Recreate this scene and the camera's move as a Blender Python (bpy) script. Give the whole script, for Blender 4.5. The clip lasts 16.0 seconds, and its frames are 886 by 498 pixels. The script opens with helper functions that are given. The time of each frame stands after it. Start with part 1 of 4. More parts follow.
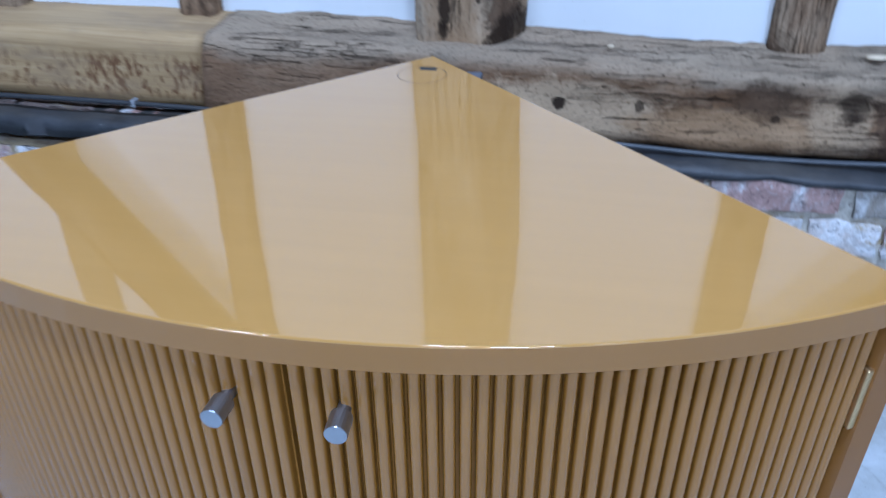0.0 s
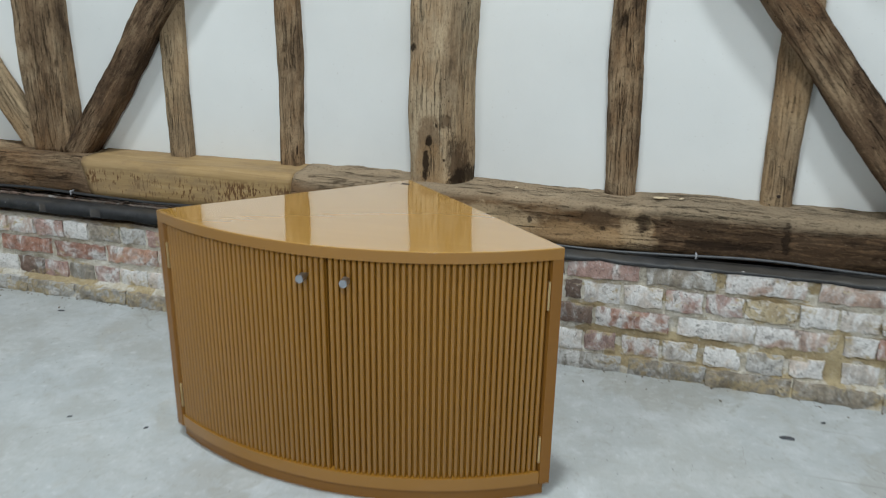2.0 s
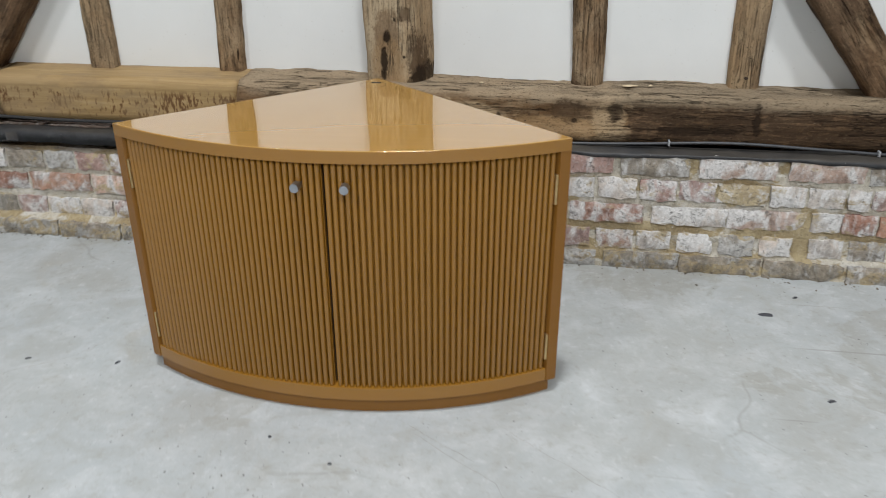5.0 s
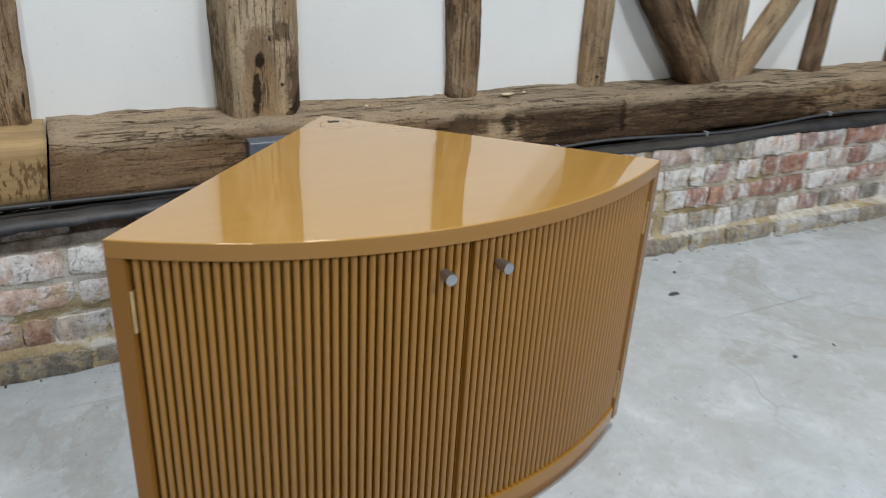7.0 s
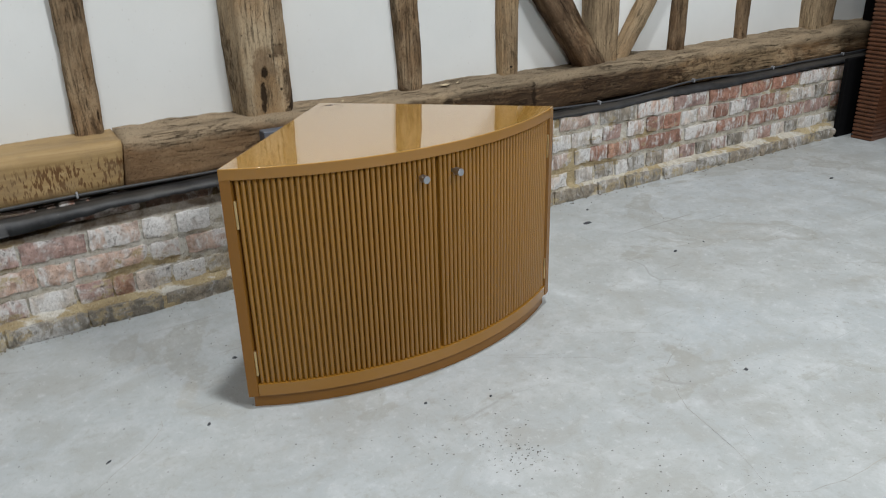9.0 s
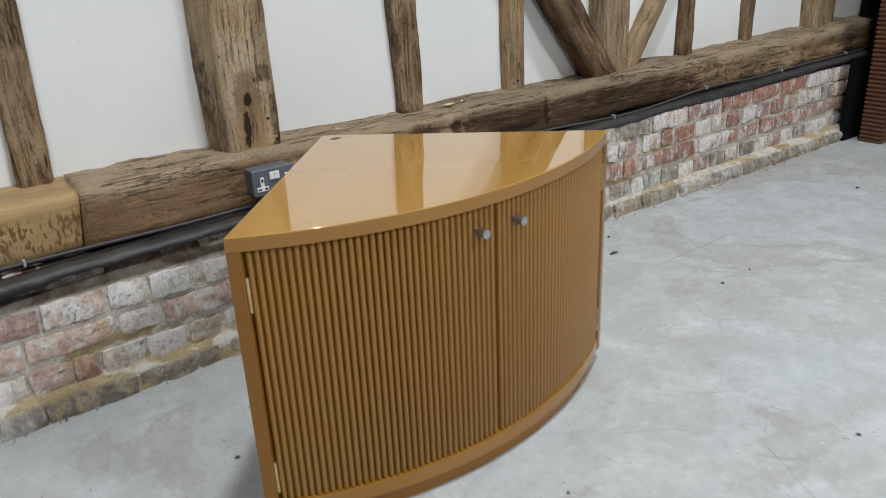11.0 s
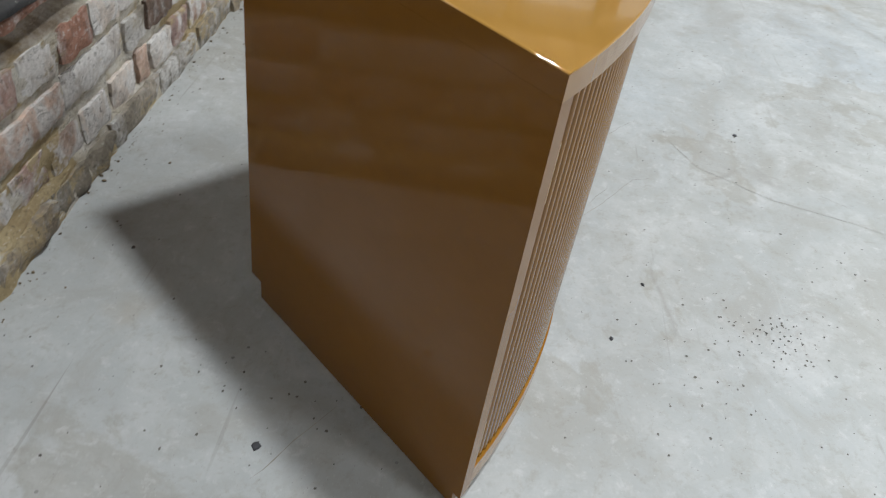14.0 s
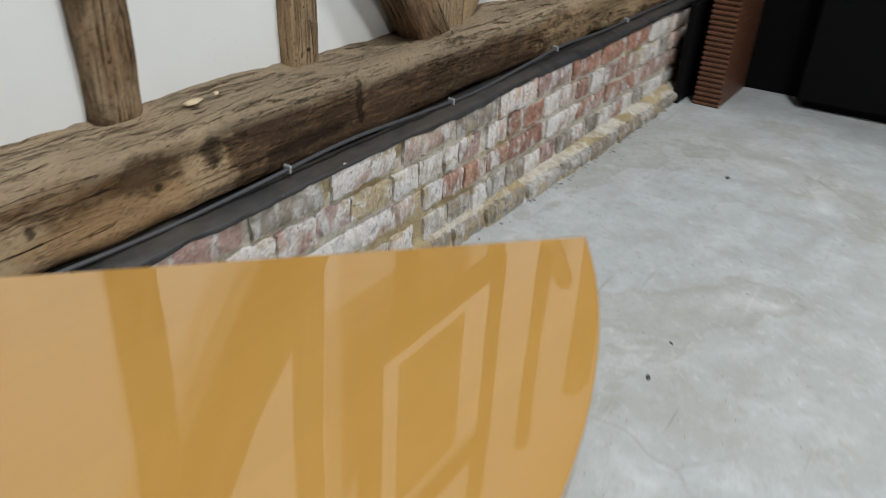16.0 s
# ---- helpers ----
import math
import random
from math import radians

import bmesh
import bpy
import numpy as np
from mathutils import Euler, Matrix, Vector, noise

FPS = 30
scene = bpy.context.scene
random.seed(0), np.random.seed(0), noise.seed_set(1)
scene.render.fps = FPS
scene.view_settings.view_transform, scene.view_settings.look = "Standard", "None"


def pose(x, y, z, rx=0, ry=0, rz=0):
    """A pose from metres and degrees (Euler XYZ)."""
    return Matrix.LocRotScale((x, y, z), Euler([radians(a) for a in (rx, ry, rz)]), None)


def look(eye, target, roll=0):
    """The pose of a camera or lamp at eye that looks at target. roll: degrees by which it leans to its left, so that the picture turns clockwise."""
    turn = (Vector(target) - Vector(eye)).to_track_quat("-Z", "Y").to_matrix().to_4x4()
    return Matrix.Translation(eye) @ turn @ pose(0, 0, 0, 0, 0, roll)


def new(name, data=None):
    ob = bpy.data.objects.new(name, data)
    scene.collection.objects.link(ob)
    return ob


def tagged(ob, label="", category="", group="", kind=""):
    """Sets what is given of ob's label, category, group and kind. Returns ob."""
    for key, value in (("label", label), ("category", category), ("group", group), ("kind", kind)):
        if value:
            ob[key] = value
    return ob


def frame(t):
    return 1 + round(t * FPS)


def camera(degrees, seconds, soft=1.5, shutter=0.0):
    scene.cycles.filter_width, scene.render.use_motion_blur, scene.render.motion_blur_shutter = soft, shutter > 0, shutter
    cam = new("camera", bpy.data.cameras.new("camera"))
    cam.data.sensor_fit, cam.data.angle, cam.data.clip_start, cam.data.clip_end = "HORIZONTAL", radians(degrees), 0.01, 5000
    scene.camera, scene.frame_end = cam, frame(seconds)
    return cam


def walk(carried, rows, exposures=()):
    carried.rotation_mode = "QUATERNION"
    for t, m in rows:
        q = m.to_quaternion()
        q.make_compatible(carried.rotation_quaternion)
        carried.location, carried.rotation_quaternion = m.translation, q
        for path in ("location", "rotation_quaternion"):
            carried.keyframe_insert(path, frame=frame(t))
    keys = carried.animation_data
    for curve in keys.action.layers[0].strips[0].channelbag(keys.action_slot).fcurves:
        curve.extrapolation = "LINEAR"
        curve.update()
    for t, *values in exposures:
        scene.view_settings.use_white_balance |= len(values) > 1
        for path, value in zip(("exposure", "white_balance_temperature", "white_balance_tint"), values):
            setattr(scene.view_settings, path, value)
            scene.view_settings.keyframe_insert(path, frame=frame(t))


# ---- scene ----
import functools

cam = camera(59.5, 16.0, soft=1.0, shutter=0.5)
PATH = [
    (0, (0.622, 0.601, 1.109), (0.253, 2.246, 0.034), -0.6),
    (0.5, (0.731, 0.405, 1.159), (0.163, 2.096, 0.254), 0.3),
    (1, (0.844, 0.036, 1.218), (0.232, 1.79, 0.475), 0.1),
    (1.5, (1.001, -0.256, 1.278), (0.414, 1.543, 0.63), 0.1),
    (2, (1.131, -0.544, 1.287), (0.605, 1.279, 0.654), 1.0),
    (2.5, (1.114, -0.842, 1.267), (0.639, 0.971, 0.567), 0.9),
    (3, (1.096, -0.982, 1.261), (0.658, 0.815, 0.501), 0.7),
    (3.2, (1.116, -0.996, 1.244), (0.686, 0.8, 0.476), 0.5),
    (5.3, (0.732, -0.37, 1.22), (0.541, 1.428, 0.366), -0.3),
    (5.5, (0.605, -0.278, 1.211), (0.472, 1.524, 0.353), -0.6),
    (6, (0.285, -0.101, 1.22), (0.408, 1.697, 0.353), -0.6),
    (6.5, (-0.007, 0.1, 1.181), (0.541, 1.828, 0.336), 0.6),
    (7, (-0.236, 0.043, 1.196), (0.623, 1.647, 0.366), 3.3),
    (7.5, (-0.494, -0.17, 1.216), (0.455, 1.379, 0.379), 3.6),
    (8, (-0.623, -0.429, 1.225), (0.33, 1.115, 0.385), 2.1),
    (8.5, (-0.698, -0.618, 1.24), (0.261, 0.938, 0.428), 0.0),
    (9, (-0.708, -0.662, 1.245), (0.276, 0.902, 0.478), -1.5),
    (9.2, (-0.706, -0.665, 1.24), (0.285, 0.903, 0.492), -2.2),
    (11.3, (-0.67, 0.105, 1.206), (0.496, 1.54, 0.443), -2.8),
    (11.5, (-0.667, 0.293, 1.188), (0.598, 1.623, 0.394), -1.9),
    (12, (-0.632, 0.772, 1.123), (0.915, 1.683, 0.242), 1.0),
    (12.5, (-0.662, 1.105, 1.11), (1.067, 1.51, 0.19), 3.2),
    (13, (-0.732, 1.262, 1.106), (1.001, 1.331, 0.11), 3.8),
    (13.5, (-0.781, 1.303, 1.052), (0.869, 1.304, -0.078), 6.8),
    (14, (-0.824, 1.281, 0.999), (0.729, 1.286, -0.26), 9.8),
    (14.5, (-0.811, 1.251, 0.996), (0.735, 1.378, -0.267), 9.9),
    (15, (-0.65, 1.093, 1.078), (0.969, 1.667, 0.054), 5.2),
    (15.2, (-0.541, 1.036, 1.118), (1.066, 1.719, 0.143), 4.6),
    (15.5, (-0.332, 0.976, 1.126), (1.257, 1.733, 0.178), 4.2),
    (15.7, (-0.155, 0.966, 1.123), (1.412, 1.771, 0.177), 4.0),
    (16, (0.109, 0.936, 1.143), (1.594, 1.866, 0.178), 3.3),
]
EXPOSURES = [
    (0.0, 0.22, 4350, 12), (0.5, 0.06, 5200, 11), (1.0, -0.10, 5500, 9), (1.5, -0.06, 5900, 5), (2.0, -0.06, 6050, 4), (3.0, -0.14, 6180, 8),
    (5.5, 0.05, 6350, 10), (7.0, 0.04, 6150, 9), (9.0, -0.10, 6320, 9), (11.5, 0.10, 6300, 10), (12.0, 0.20, 6350, 10), (13.0, 0.12, 6450, 11), (13.5, 0.08, 6400, 10),
    (14.0, 0.04, 6350, 9), (14.5, -0.20, 6250, 8), (15.0, 0.28, 6450, 7), (15.5, 0.14, 6400, 8), (16.0, -0.05, 6400, 9),
]
walk(cam, [(t, look(eye, target, roll)) for t, eye, target, roll in PATH], EXPOSURES)

# ---- world and light ----
world = bpy.data.worlds.new("world")
scene.world = world
world.use_nodes = True
world.node_tree.nodes["Background"].inputs[0].default_value = (0.8, 0.86, 0.9, 1)
world.node_tree.nodes["Background"].inputs[1].default_value = 0.02


def key_or_fill_lamp(x, y, z, size, watts, colour=(0.975, 0.99, 0.985)):
    data = bpy.data.lights.new("lamp", "AREA")
    data.shape, data.size, data.energy, data.color = "DISK", size, watts, colour
    ob = new("lamp", data)
    ob.matrix_world = pose(x, y, z)
    return ob


key_or_fill_lamp(0.50, -0.20, 7.6, 0.60, 350)
for lx, ly, watts in ((-2.6, -3.8, 190), (2.6, -4.0, 330), (4.0, -3.2, 35)):
    key_or_fill_lamp(lx, ly, 5.2, 1.3, watts)

# ---- material helpers ----


class Nodes:
    """A small builder of node materials."""

    def __init__(self, name):
        self.mat = bpy.data.materials.new(name)
        self.mat.use_nodes = True
        self.tree = self.mat.node_tree
        self.tree.nodes.clear()
        self.out = self.tree.nodes.new("ShaderNodeOutputMaterial")
        self.bsdf = self.tree.nodes.new("ShaderNodeBsdfPrincipled")
        self.tree.links.new(self.bsdf.outputs[0], self.out.inputs[0])

    def node(self, kind, operation="", data_type="", blend_type="", feature=""):
        n = self.tree.nodes.new(kind)
        if operation:
            n.operation = operation
        if data_type:
            n.data_type = data_type
        if blend_type:
            n.blend_type = blend_type
        if feature:
            n.feature = feature
        return n

    def link(self, a, b):
        self.tree.links.new(a, b)

    def put(self, socket, value):
        if hasattr(value, "is_linked"):
            self.link(value, socket)
        else:
            socket.default_value = value

    def coords(self, scale=(1, 1, 1), space="Object", shift=False):
        tc = self.node("ShaderNodeTexCoord")
        mp = self.node("ShaderNodeMapping")
        mp.inputs["Scale"].default_value = scale
        self.link(tc.outputs[space], mp.inputs["Vector"])
        if shift:
            info = self.node("ShaderNodeObjectInfo")
            mul = self.node("ShaderNodeMath", operation="MULTIPLY")
            self.link(info.outputs["Random"], mul.inputs[0])
            mul.inputs[1].default_value = 37.0
            self.link(mul.outputs[0], mp.inputs["Location"])
        return mp.outputs[0]

    def noise(self, vec, scale, detail=4.0, rough=0.55, distort=0.0):
        n = self.node("ShaderNodeTexNoise")
        self.link(vec, n.inputs["Vector"])
        n.inputs["Scale"].default_value = scale
        n.inputs["Detail"].default_value = detail
        n.inputs["Roughness"].default_value = rough
        n.inputs["Distortion"].default_value = distort
        return n.outputs["Fac"]

    def ramp(self, fac, stops, interp="LINEAR"):
        r = self.node("ShaderNodeValToRGB")
        r.color_ramp.interpolation = interp
        while len(r.color_ramp.elements) < len(stops):
            r.color_ramp.elements.new(0.5)
        for e, (p, c) in zip(r.color_ramp.elements, stops):
            e.position = p
            e.color = (*c, 1) if hasattr(c, "__len__") else (c, c, c, 1)
        self.link(fac, r.inputs[0])
        return r.outputs[0]

    def mix(self, fac, a, b, blend="MIX"):
        m = self.node("ShaderNodeMix", data_type="RGBA", blend_type=blend)
        self.put(m.inputs[0], fac)
        for i, v in ((6, a), (7, b)):
            if hasattr(v, "is_linked"):
                self.link(v, m.inputs[i])
            else:
                m.inputs[i].default_value = (*v, 1)
        return m.outputs[2]

    def math(self, op, a, b=0.0):
        m = self.node("ShaderNodeMath", operation=op)
        self.put(m.inputs[0], a)
        self.put(m.inputs[1], b)
        return m.outputs[0]

    def bump(self, height, strength=0.3, distance=0.01):
        b = self.node("ShaderNodeBump")
        b.inputs["Strength"].default_value = strength
        b.inputs["Distance"].default_value = distance
        self.link(height, b.inputs["Height"])
        self.link(b.outputs[0], self.bsdf.inputs["Normal"])

    def done(self, colour, rough, metal=0.0, spec=0.5):
        if hasattr(colour, "is_linked"):
            self.link(colour, self.bsdf.inputs["Base Color"])
        else:
            self.bsdf.inputs["Base Color"].default_value = (*colour, 1)
        self.put(self.bsdf.inputs["Roughness"], rough)
        self.bsdf.inputs["Metallic"].default_value = metal
        self.bsdf.inputs["Specular IOR Level"].default_value = spec
        return self.mat


def old_oak(name, dark, mid, pale, fissure=0.40, blot=0.42, worn=0.5, stains=(), patches=(), arris=None, zones=()):
    """Weathered oak, its grain along local z. Stains and patches: (x, z, width, height, depth, colour) in local metres;
    arris: the local x from which the upper edge is paler; zones: (z, share) along it, how far it is blackened by old
    damp.
    """
    n = Nodes(name)
    tone = n.noise(n.coords((1, 1, 0.45), shift=True), 7, 9, 0.66, 0.5)
    grain = n.noise(n.coords((1, 1, 0.09), shift=True), 85, 9, 0.70, 0.25)
    grit = n.noise(n.coords((1, 1, 0.62), shift=True), 150, 5, 0.72, 0.2)
    fiss = n.noise(n.coords((1, 1, 0.085), shift=True), 50, 9, 0.70, 0.6)
    cloud = n.noise(n.coords((1, 1, 0.5), shift=True), 4.5, 12, 0.72, 0.8)
    ragged = n.noise(n.coords((1, 1, 0.6), shift=True), 30, 8, 0.72, 0.4)
    col = n.ramp(tone, [(worn - 0.15, dark), (worn - 0.02, mid), (worn + 0.14, pale)])
    warm = n.noise(n.coords((1, 1, 0.5), shift=True), 5.2, 6, 0.66)
    col = n.mix(n.ramp(warm, [(0.47, 0.0), (0.62, 0.42)]), col, tuple(c * k for c, k in zip(mid, (1.30, 1.06, 0.78))))
    col = n.mix(n.ramp(grain, [(0.36, 0.62), (0.51, 0.0)]), col, tuple(0.48 * c for c in mid))
    col = n.mix(n.ramp(grain, [(0.54, 0.0), (0.68, 0.45)]), col, tuple(1.05 * c for c in pale))
    col = n.mix(n.ramp(cloud, [(blot - 0.05, 0.88), (blot + 0.03, 0.0)]), col, tuple(0.7 * c for c in dark))
    for x, z, w, h, depth, colour in patches:
        mp = n.node("ShaderNodeMapping")
        mp.inputs["Scale"].default_value = (2 / w, 0, 2 / h)
        mp.inputs["Location"].default_value = (-2 * x / w, 0, -2 * z / h)
        n.link(n.coords(), mp.inputs["Vector"])
        far = n.node("ShaderNodeVectorMath", operation="LENGTH")
        n.link(mp.outputs[0], far.inputs[0])
        edge = n.math("ADD", far.outputs["Value"], n.math("MULTIPLY", n.math("SUBTRACT", ragged, 0.5), 1.5))
        col = n.mix(n.ramp(edge, [(0.75, depth), (1.25, 0.0)]), col, colour)
    if zones:
        axes = n.node("ShaderNodeSeparateXYZ")
        n.link(n.coords(), axes.inputs[0])
        along = n.math("ADD", n.math("MULTIPLY", axes.outputs[2], 0.2), n.math("MULTIPLY", n.math("SUBTRACT", cloud, 0.5), 0.16))
        share = n.math("ADD", n.ramp(along, [(z * 0.2, k) for z, k in zones]), n.math("MULTIPLY", n.math("SUBTRACT", ragged, 0.5), 1.3))
        col = n.mix(n.ramp(share, [(0.42, 0.0), (0.62, 0.92)]), col, (0.060, 0.037, 0.022))
        veins = n.math("MULTIPLY", n.ramp(grain, [(0.52, 0.0), (0.60, 0.6)]), n.ramp(share, [(0.5, 0.0), (0.7, 1.0)]))
        col = n.mix(veins, col, (0.190, 0.115, 0.062))
    if arris is not None:
        axes = n.node("ShaderNodeSeparateXYZ")
        n.link(n.coords(), axes.inputs[0])
        up = n.math("ADD", axes.outputs[0], n.math("MULTIPLY", n.math("SUBTRACT", cloud, 0.5), 0.10))
        col = n.mix(n.ramp(n.math("SUBTRACT", up, arris), [(0.0, 0.0), (0.030, 0.68)]), col, tuple(c * k for c, k in zip(pale, (0.88, 0.93, 1.0))))
    col = n.mix(n.ramp(grit, [(0.35, 0.55), (0.47, 0.0)]), col, tuple(0.6 * c for c in dark))
    col = n.mix(n.ramp(grit, [(0.58, 0.0), (0.72, 0.26)]), col, tuple(1.15 * c for c in pale))
    crack = n.ramp(fiss, [(fissure - 0.04, 0.92), (fissure + 0.015, 0.0)])
    col = n.mix(crack, col, tuple(0.32 * c for c in dark))
    check = n.noise(n.coords((1, 1, 0.045), shift=True), 48, 7, 0.66, 0.5)
    zone = n.ramp(n.noise(n.coords((1, 1, 0.5), shift=True), 8, 3), [(0.43, 0.0), (0.52, 0.62)])
    line = n.math("MULTIPLY", n.ramp(check, [(0.478, 0.0), (0.494, 1.0), (0.510, 0.0)]), zone)
    col = n.mix(line, col, tuple(0.22 * c for c in dark))
    worm = n.node("ShaderNodeTexVoronoi")
    n.link(n.coords((1, 1, 0.8), shift=True), worm.inputs["Vector"])
    worm.inputs["Scale"].default_value = 62
    pick = n.node("ShaderNodeSeparateColor")
    n.link(worm.outputs["Color"], pick.inputs[0])
    holes = n.math("LESS_THAN", worm.outputs["Distance"], n.math("MULTIPLY", n.ramp(pick.outputs[0], [(0.72, 0.0), (1.0, 1.0)]), 0.17))
    col = n.mix(n.math("MULTIPLY", holes, 0.85), col, tuple(0.25 * c for c in dark))
    lump = n.noise(n.coords((1, 1, 0.55), shift=True), 21, 6, 0.6, 0.3)
    h = n.mix(0.40, grain, grit)
    h = n.mix(0.30, h, ragged)
    h = n.mix(0.30, h, lump)
    h = n.mix(holes, h, (0, 0, 0))
    h = n.mix(crack, h, (0, 0, 0))
    h = n.mix(line, h, (0, 0, 0))
    for x, z, w, hh, depth, colour in stains:
        mp = n.node("ShaderNodeMapping")
        mp.inputs["Scale"].default_value = (2 / w, 0, 2 / hh)
        mp.inputs["Location"].default_value = (-2 * x / w, 0, -2 * z / hh)
        n.link(n.coords(), mp.inputs["Vector"])
        far = n.node("ShaderNodeVectorMath", operation="LENGTH")
        n.link(mp.outputs[0], far.inputs[0])
        edge = n.math("ADD", far.outputs["Value"], n.math("MULTIPLY", n.math("SUBTRACT", ragged, 0.5), 3.0))
        spot = n.ramp(edge, [(0.60, depth), (1.10, 0.0)])
        col = n.mix(spot, col, colour)
        h = n.mix(n.math("MULTIPLY", spot, 0.8), h, (0.1, 0.1, 0.1))
    n.bump(h, 1.0, 0.013)
    return n.done(col, 0.88, spec=0.16)


ROTTEN, BROWN, HONEY, TAN = (0.020, 0.012, 0.007), (0.075, 0.042, 0.022), (0.34, 0.215, 0.105), (0.49, 0.362, 0.218)
OAK = old_oak("old_oak", (0.085, 0.052, 0.030), (0.200, 0.135, 0.082), (0.37, 0.270, 0.165), 0.365, 0.37)
OAK_BARK = old_oak("fissured_oak", (0.090, 0.057, 0.033), (0.235, 0.160, 0.095), (0.42, 0.320, 0.205), 0.385, 0.40)
OAK_DARK = old_oak("dark_oak", (0.050, 0.031, 0.019), (0.135, 0.086, 0.051), (0.34, 0.245, 0.150), 0.370, 0.43, 0.51)
OAK_GREY = old_oak("grey_oak", (0.150, 0.100, 0.060), (0.290, 0.210, 0.130), (0.42, 0.315, 0.195), 0.355, 0.30, 0.46)
OAK_POST = old_oak("knotted_oak", (0.190, 0.128, 0.078), (0.375, 0.278, 0.175), (0.50, 0.395, 0.262), 0.360, 0.30, 0.45,
    stains=((-0.020, 0.186, 0.028, 0.046, 0.95, ROTTEN), (-0.030, 0.110, 0.028, 0.125, 0.93, ROTTEN), (-0.032, 0.055, 0.026, 0.04, 0.9, ROTTEN),
        (0.082, 0.105, 0.075, 0.20, 0.80, BROWN), (0.098, 0.050, 0.09, 0.09, 0.85, ROTTEN), (0.045, 0.266, 0.045, 0.055, 0.7, BROWN),
        (0.040, 0.120, 0.014, 0.014, 0.9, ROTTEN), (0.008, 0.244, 0.014, 0.020, 0.85, ROTTEN), (-0.086, 0.518, 0.034, 0.026, 0.9, ROTTEN), (-0.135, 0.19, 0.05, 0.45, 0.75, BROWN)),
    patches=((-0.015, 0.20, 0.10, 0.16, 0.6, (0.14, 0.075, 0.034)), (-0.015, 0.09, 0.12, 0.24, 0.6, HONEY), (0.05, 0.42, 0.06, 0.4, 0.3, BROWN)))
SOOT, RUST = (0.040, 0.024, 0.014), (0.150, 0.082, 0.036)
OAK_SILL = old_oak("weathered_sill", (0.070, 0.043, 0.024), (0.190, 0.120, 0.064), (0.40, 0.300, 0.190), 0.372, 0.39, 0.50, arris=0.046,
    stains=((-0.003, 0.780, 0.026, 0.026, 0.97, ROTTEN), (-0.048, 0.762, 0.018, 0.036, 0.9, ROTTEN), (-0.057, 0.820, 0.018, 0.036, 0.9, ROTTEN),
        (0.028, 1.17, 0.075, 0.15, 0.72, (0.066, 0.039, 0.021)), (-0.005, 1.20, 0.018, 0.02, 0.85, ROTTEN), (0.030, 1.33, 0.05, 0.05, 0.8, ROTTEN), (0.020, 1.790, 0.12, 0.030, 0.85, ROTTEN), (0.002, 0.94, 0.03, 0.02, 0.8, ROTTEN), (-0.03, 1.60, 0.03, 0.30, 0.8, ROTTEN)),
    patches=((0.00, 0.26, 0.24, 0.85, 0.70, (0.220, 0.136, 0.074)), (-0.02, 0.80, 0.16, 0.42, 0.80, TAN), (-0.035, 1.12, 0.10, 0.42, 0.70, HONEY), (0.030, 1.10, 0.05, 0.10, 0.65, RUST), (0.005, 1.31, 0.14, 0.12, 0.60, TAN), (-0.03, 1.90, 0.07, 0.40, 0.6, RUST), (0.012, 1.47, 0.06, 0.20, 0.5, RUST), (-0.02, 2.60, 0.12, 0.6, 0.6, BROWN), (0.0, 3.2, 0.2, 1.0, 0.35, TAN)),
    zones=((0.0, 0.25), (0.45, 0.30), (0.60, 0.12), (0.95, 0.15), (1.30, 0.22), (1.40, 0.72), (2.35, 0.72), (2.70, 0.45), (4.0, 0.35)))


def new_oak():
    n = Nodes("new_oak")
    along = n.coords((1, 1, 0.05), shift=True)
    grain = n.noise(along, 70, 5, 0.6, 0.3)
    col = n.ramp(grain, [(0.3, (0.28, 0.180, 0.075)), (0.55, (0.38, 0.258, 0.118)), (0.75, (0.44, 0.32, 0.165))])
    big = n.noise(n.coords((1, 1, 0.4)), 4, 3)
    col = n.mix(n.ramp(big, [(0.4, 0.0), (0.7, 0.5)]), col, (0.30, 0.215, 0.12))
    marks = n.math("ADD", n.noise(n.coords((0.62, 1, 2.1)), 62, 2, 0.5), n.math("MULTIPLY", n.math("SUBTRACT", n.noise(n.coords((1, 1, 1)), 7, 2), 0.5), 0.55))
    axes = n.node("ShaderNodeSeparateXYZ")
    n.link(n.coords((1, 1, 1)), axes.inputs[0])
    band = n.ramp(n.math("ABSOLUTE", n.math("ADD", axes.outputs[0], 0.012)), [(0.035, 1.0), (0.060, 0.0)])
    dark = n.math("MULTIPLY", n.ramp(marks, [(0.548, 0.0), (0.61, 0.9)]), band)
    col = n.mix(dark, col, (0.115, 0.050, 0.016))
    dirt = n.noise(n.coords((1, 1, 0.5)), 9, 6, 0.65)
    col = n.mix(n.ramp(dirt, [(0.40, 0.6), (0.52, 0.0)]), col, (0.24, 0.165, 0.09))
    n.bump(grain, 0.35, 0.002)
    return n.done(col, 0.7, spec=0.3)


OAK_NEW = new_oak()


def plaster(name="white_plaster", k=1.0):
    n = Nodes(name)
    p = n.coords((1, 1, 1))
    a, b = n.noise(p, 1.6, 4), n.noise(p, 45, 4)
    col = n.ramp(a, [(0.3, (0.72 * k, 0.735 * k, 0.73 * k)), (0.7, (0.80 * k, 0.815 * k, 0.81 * k))])
    speck = n.ramp(n.noise(p, 120, 1), [(0.22, 0.35), (0.25, 0.0)])
    col = n.mix(speck, col, (0.45, 0.42, 0.38))
    n.bump(n.mix(0.12, n.noise(p, 3.2, 3), b), 0.16, 0.02)
    return n.done(col, 0.75, spec=0.3)


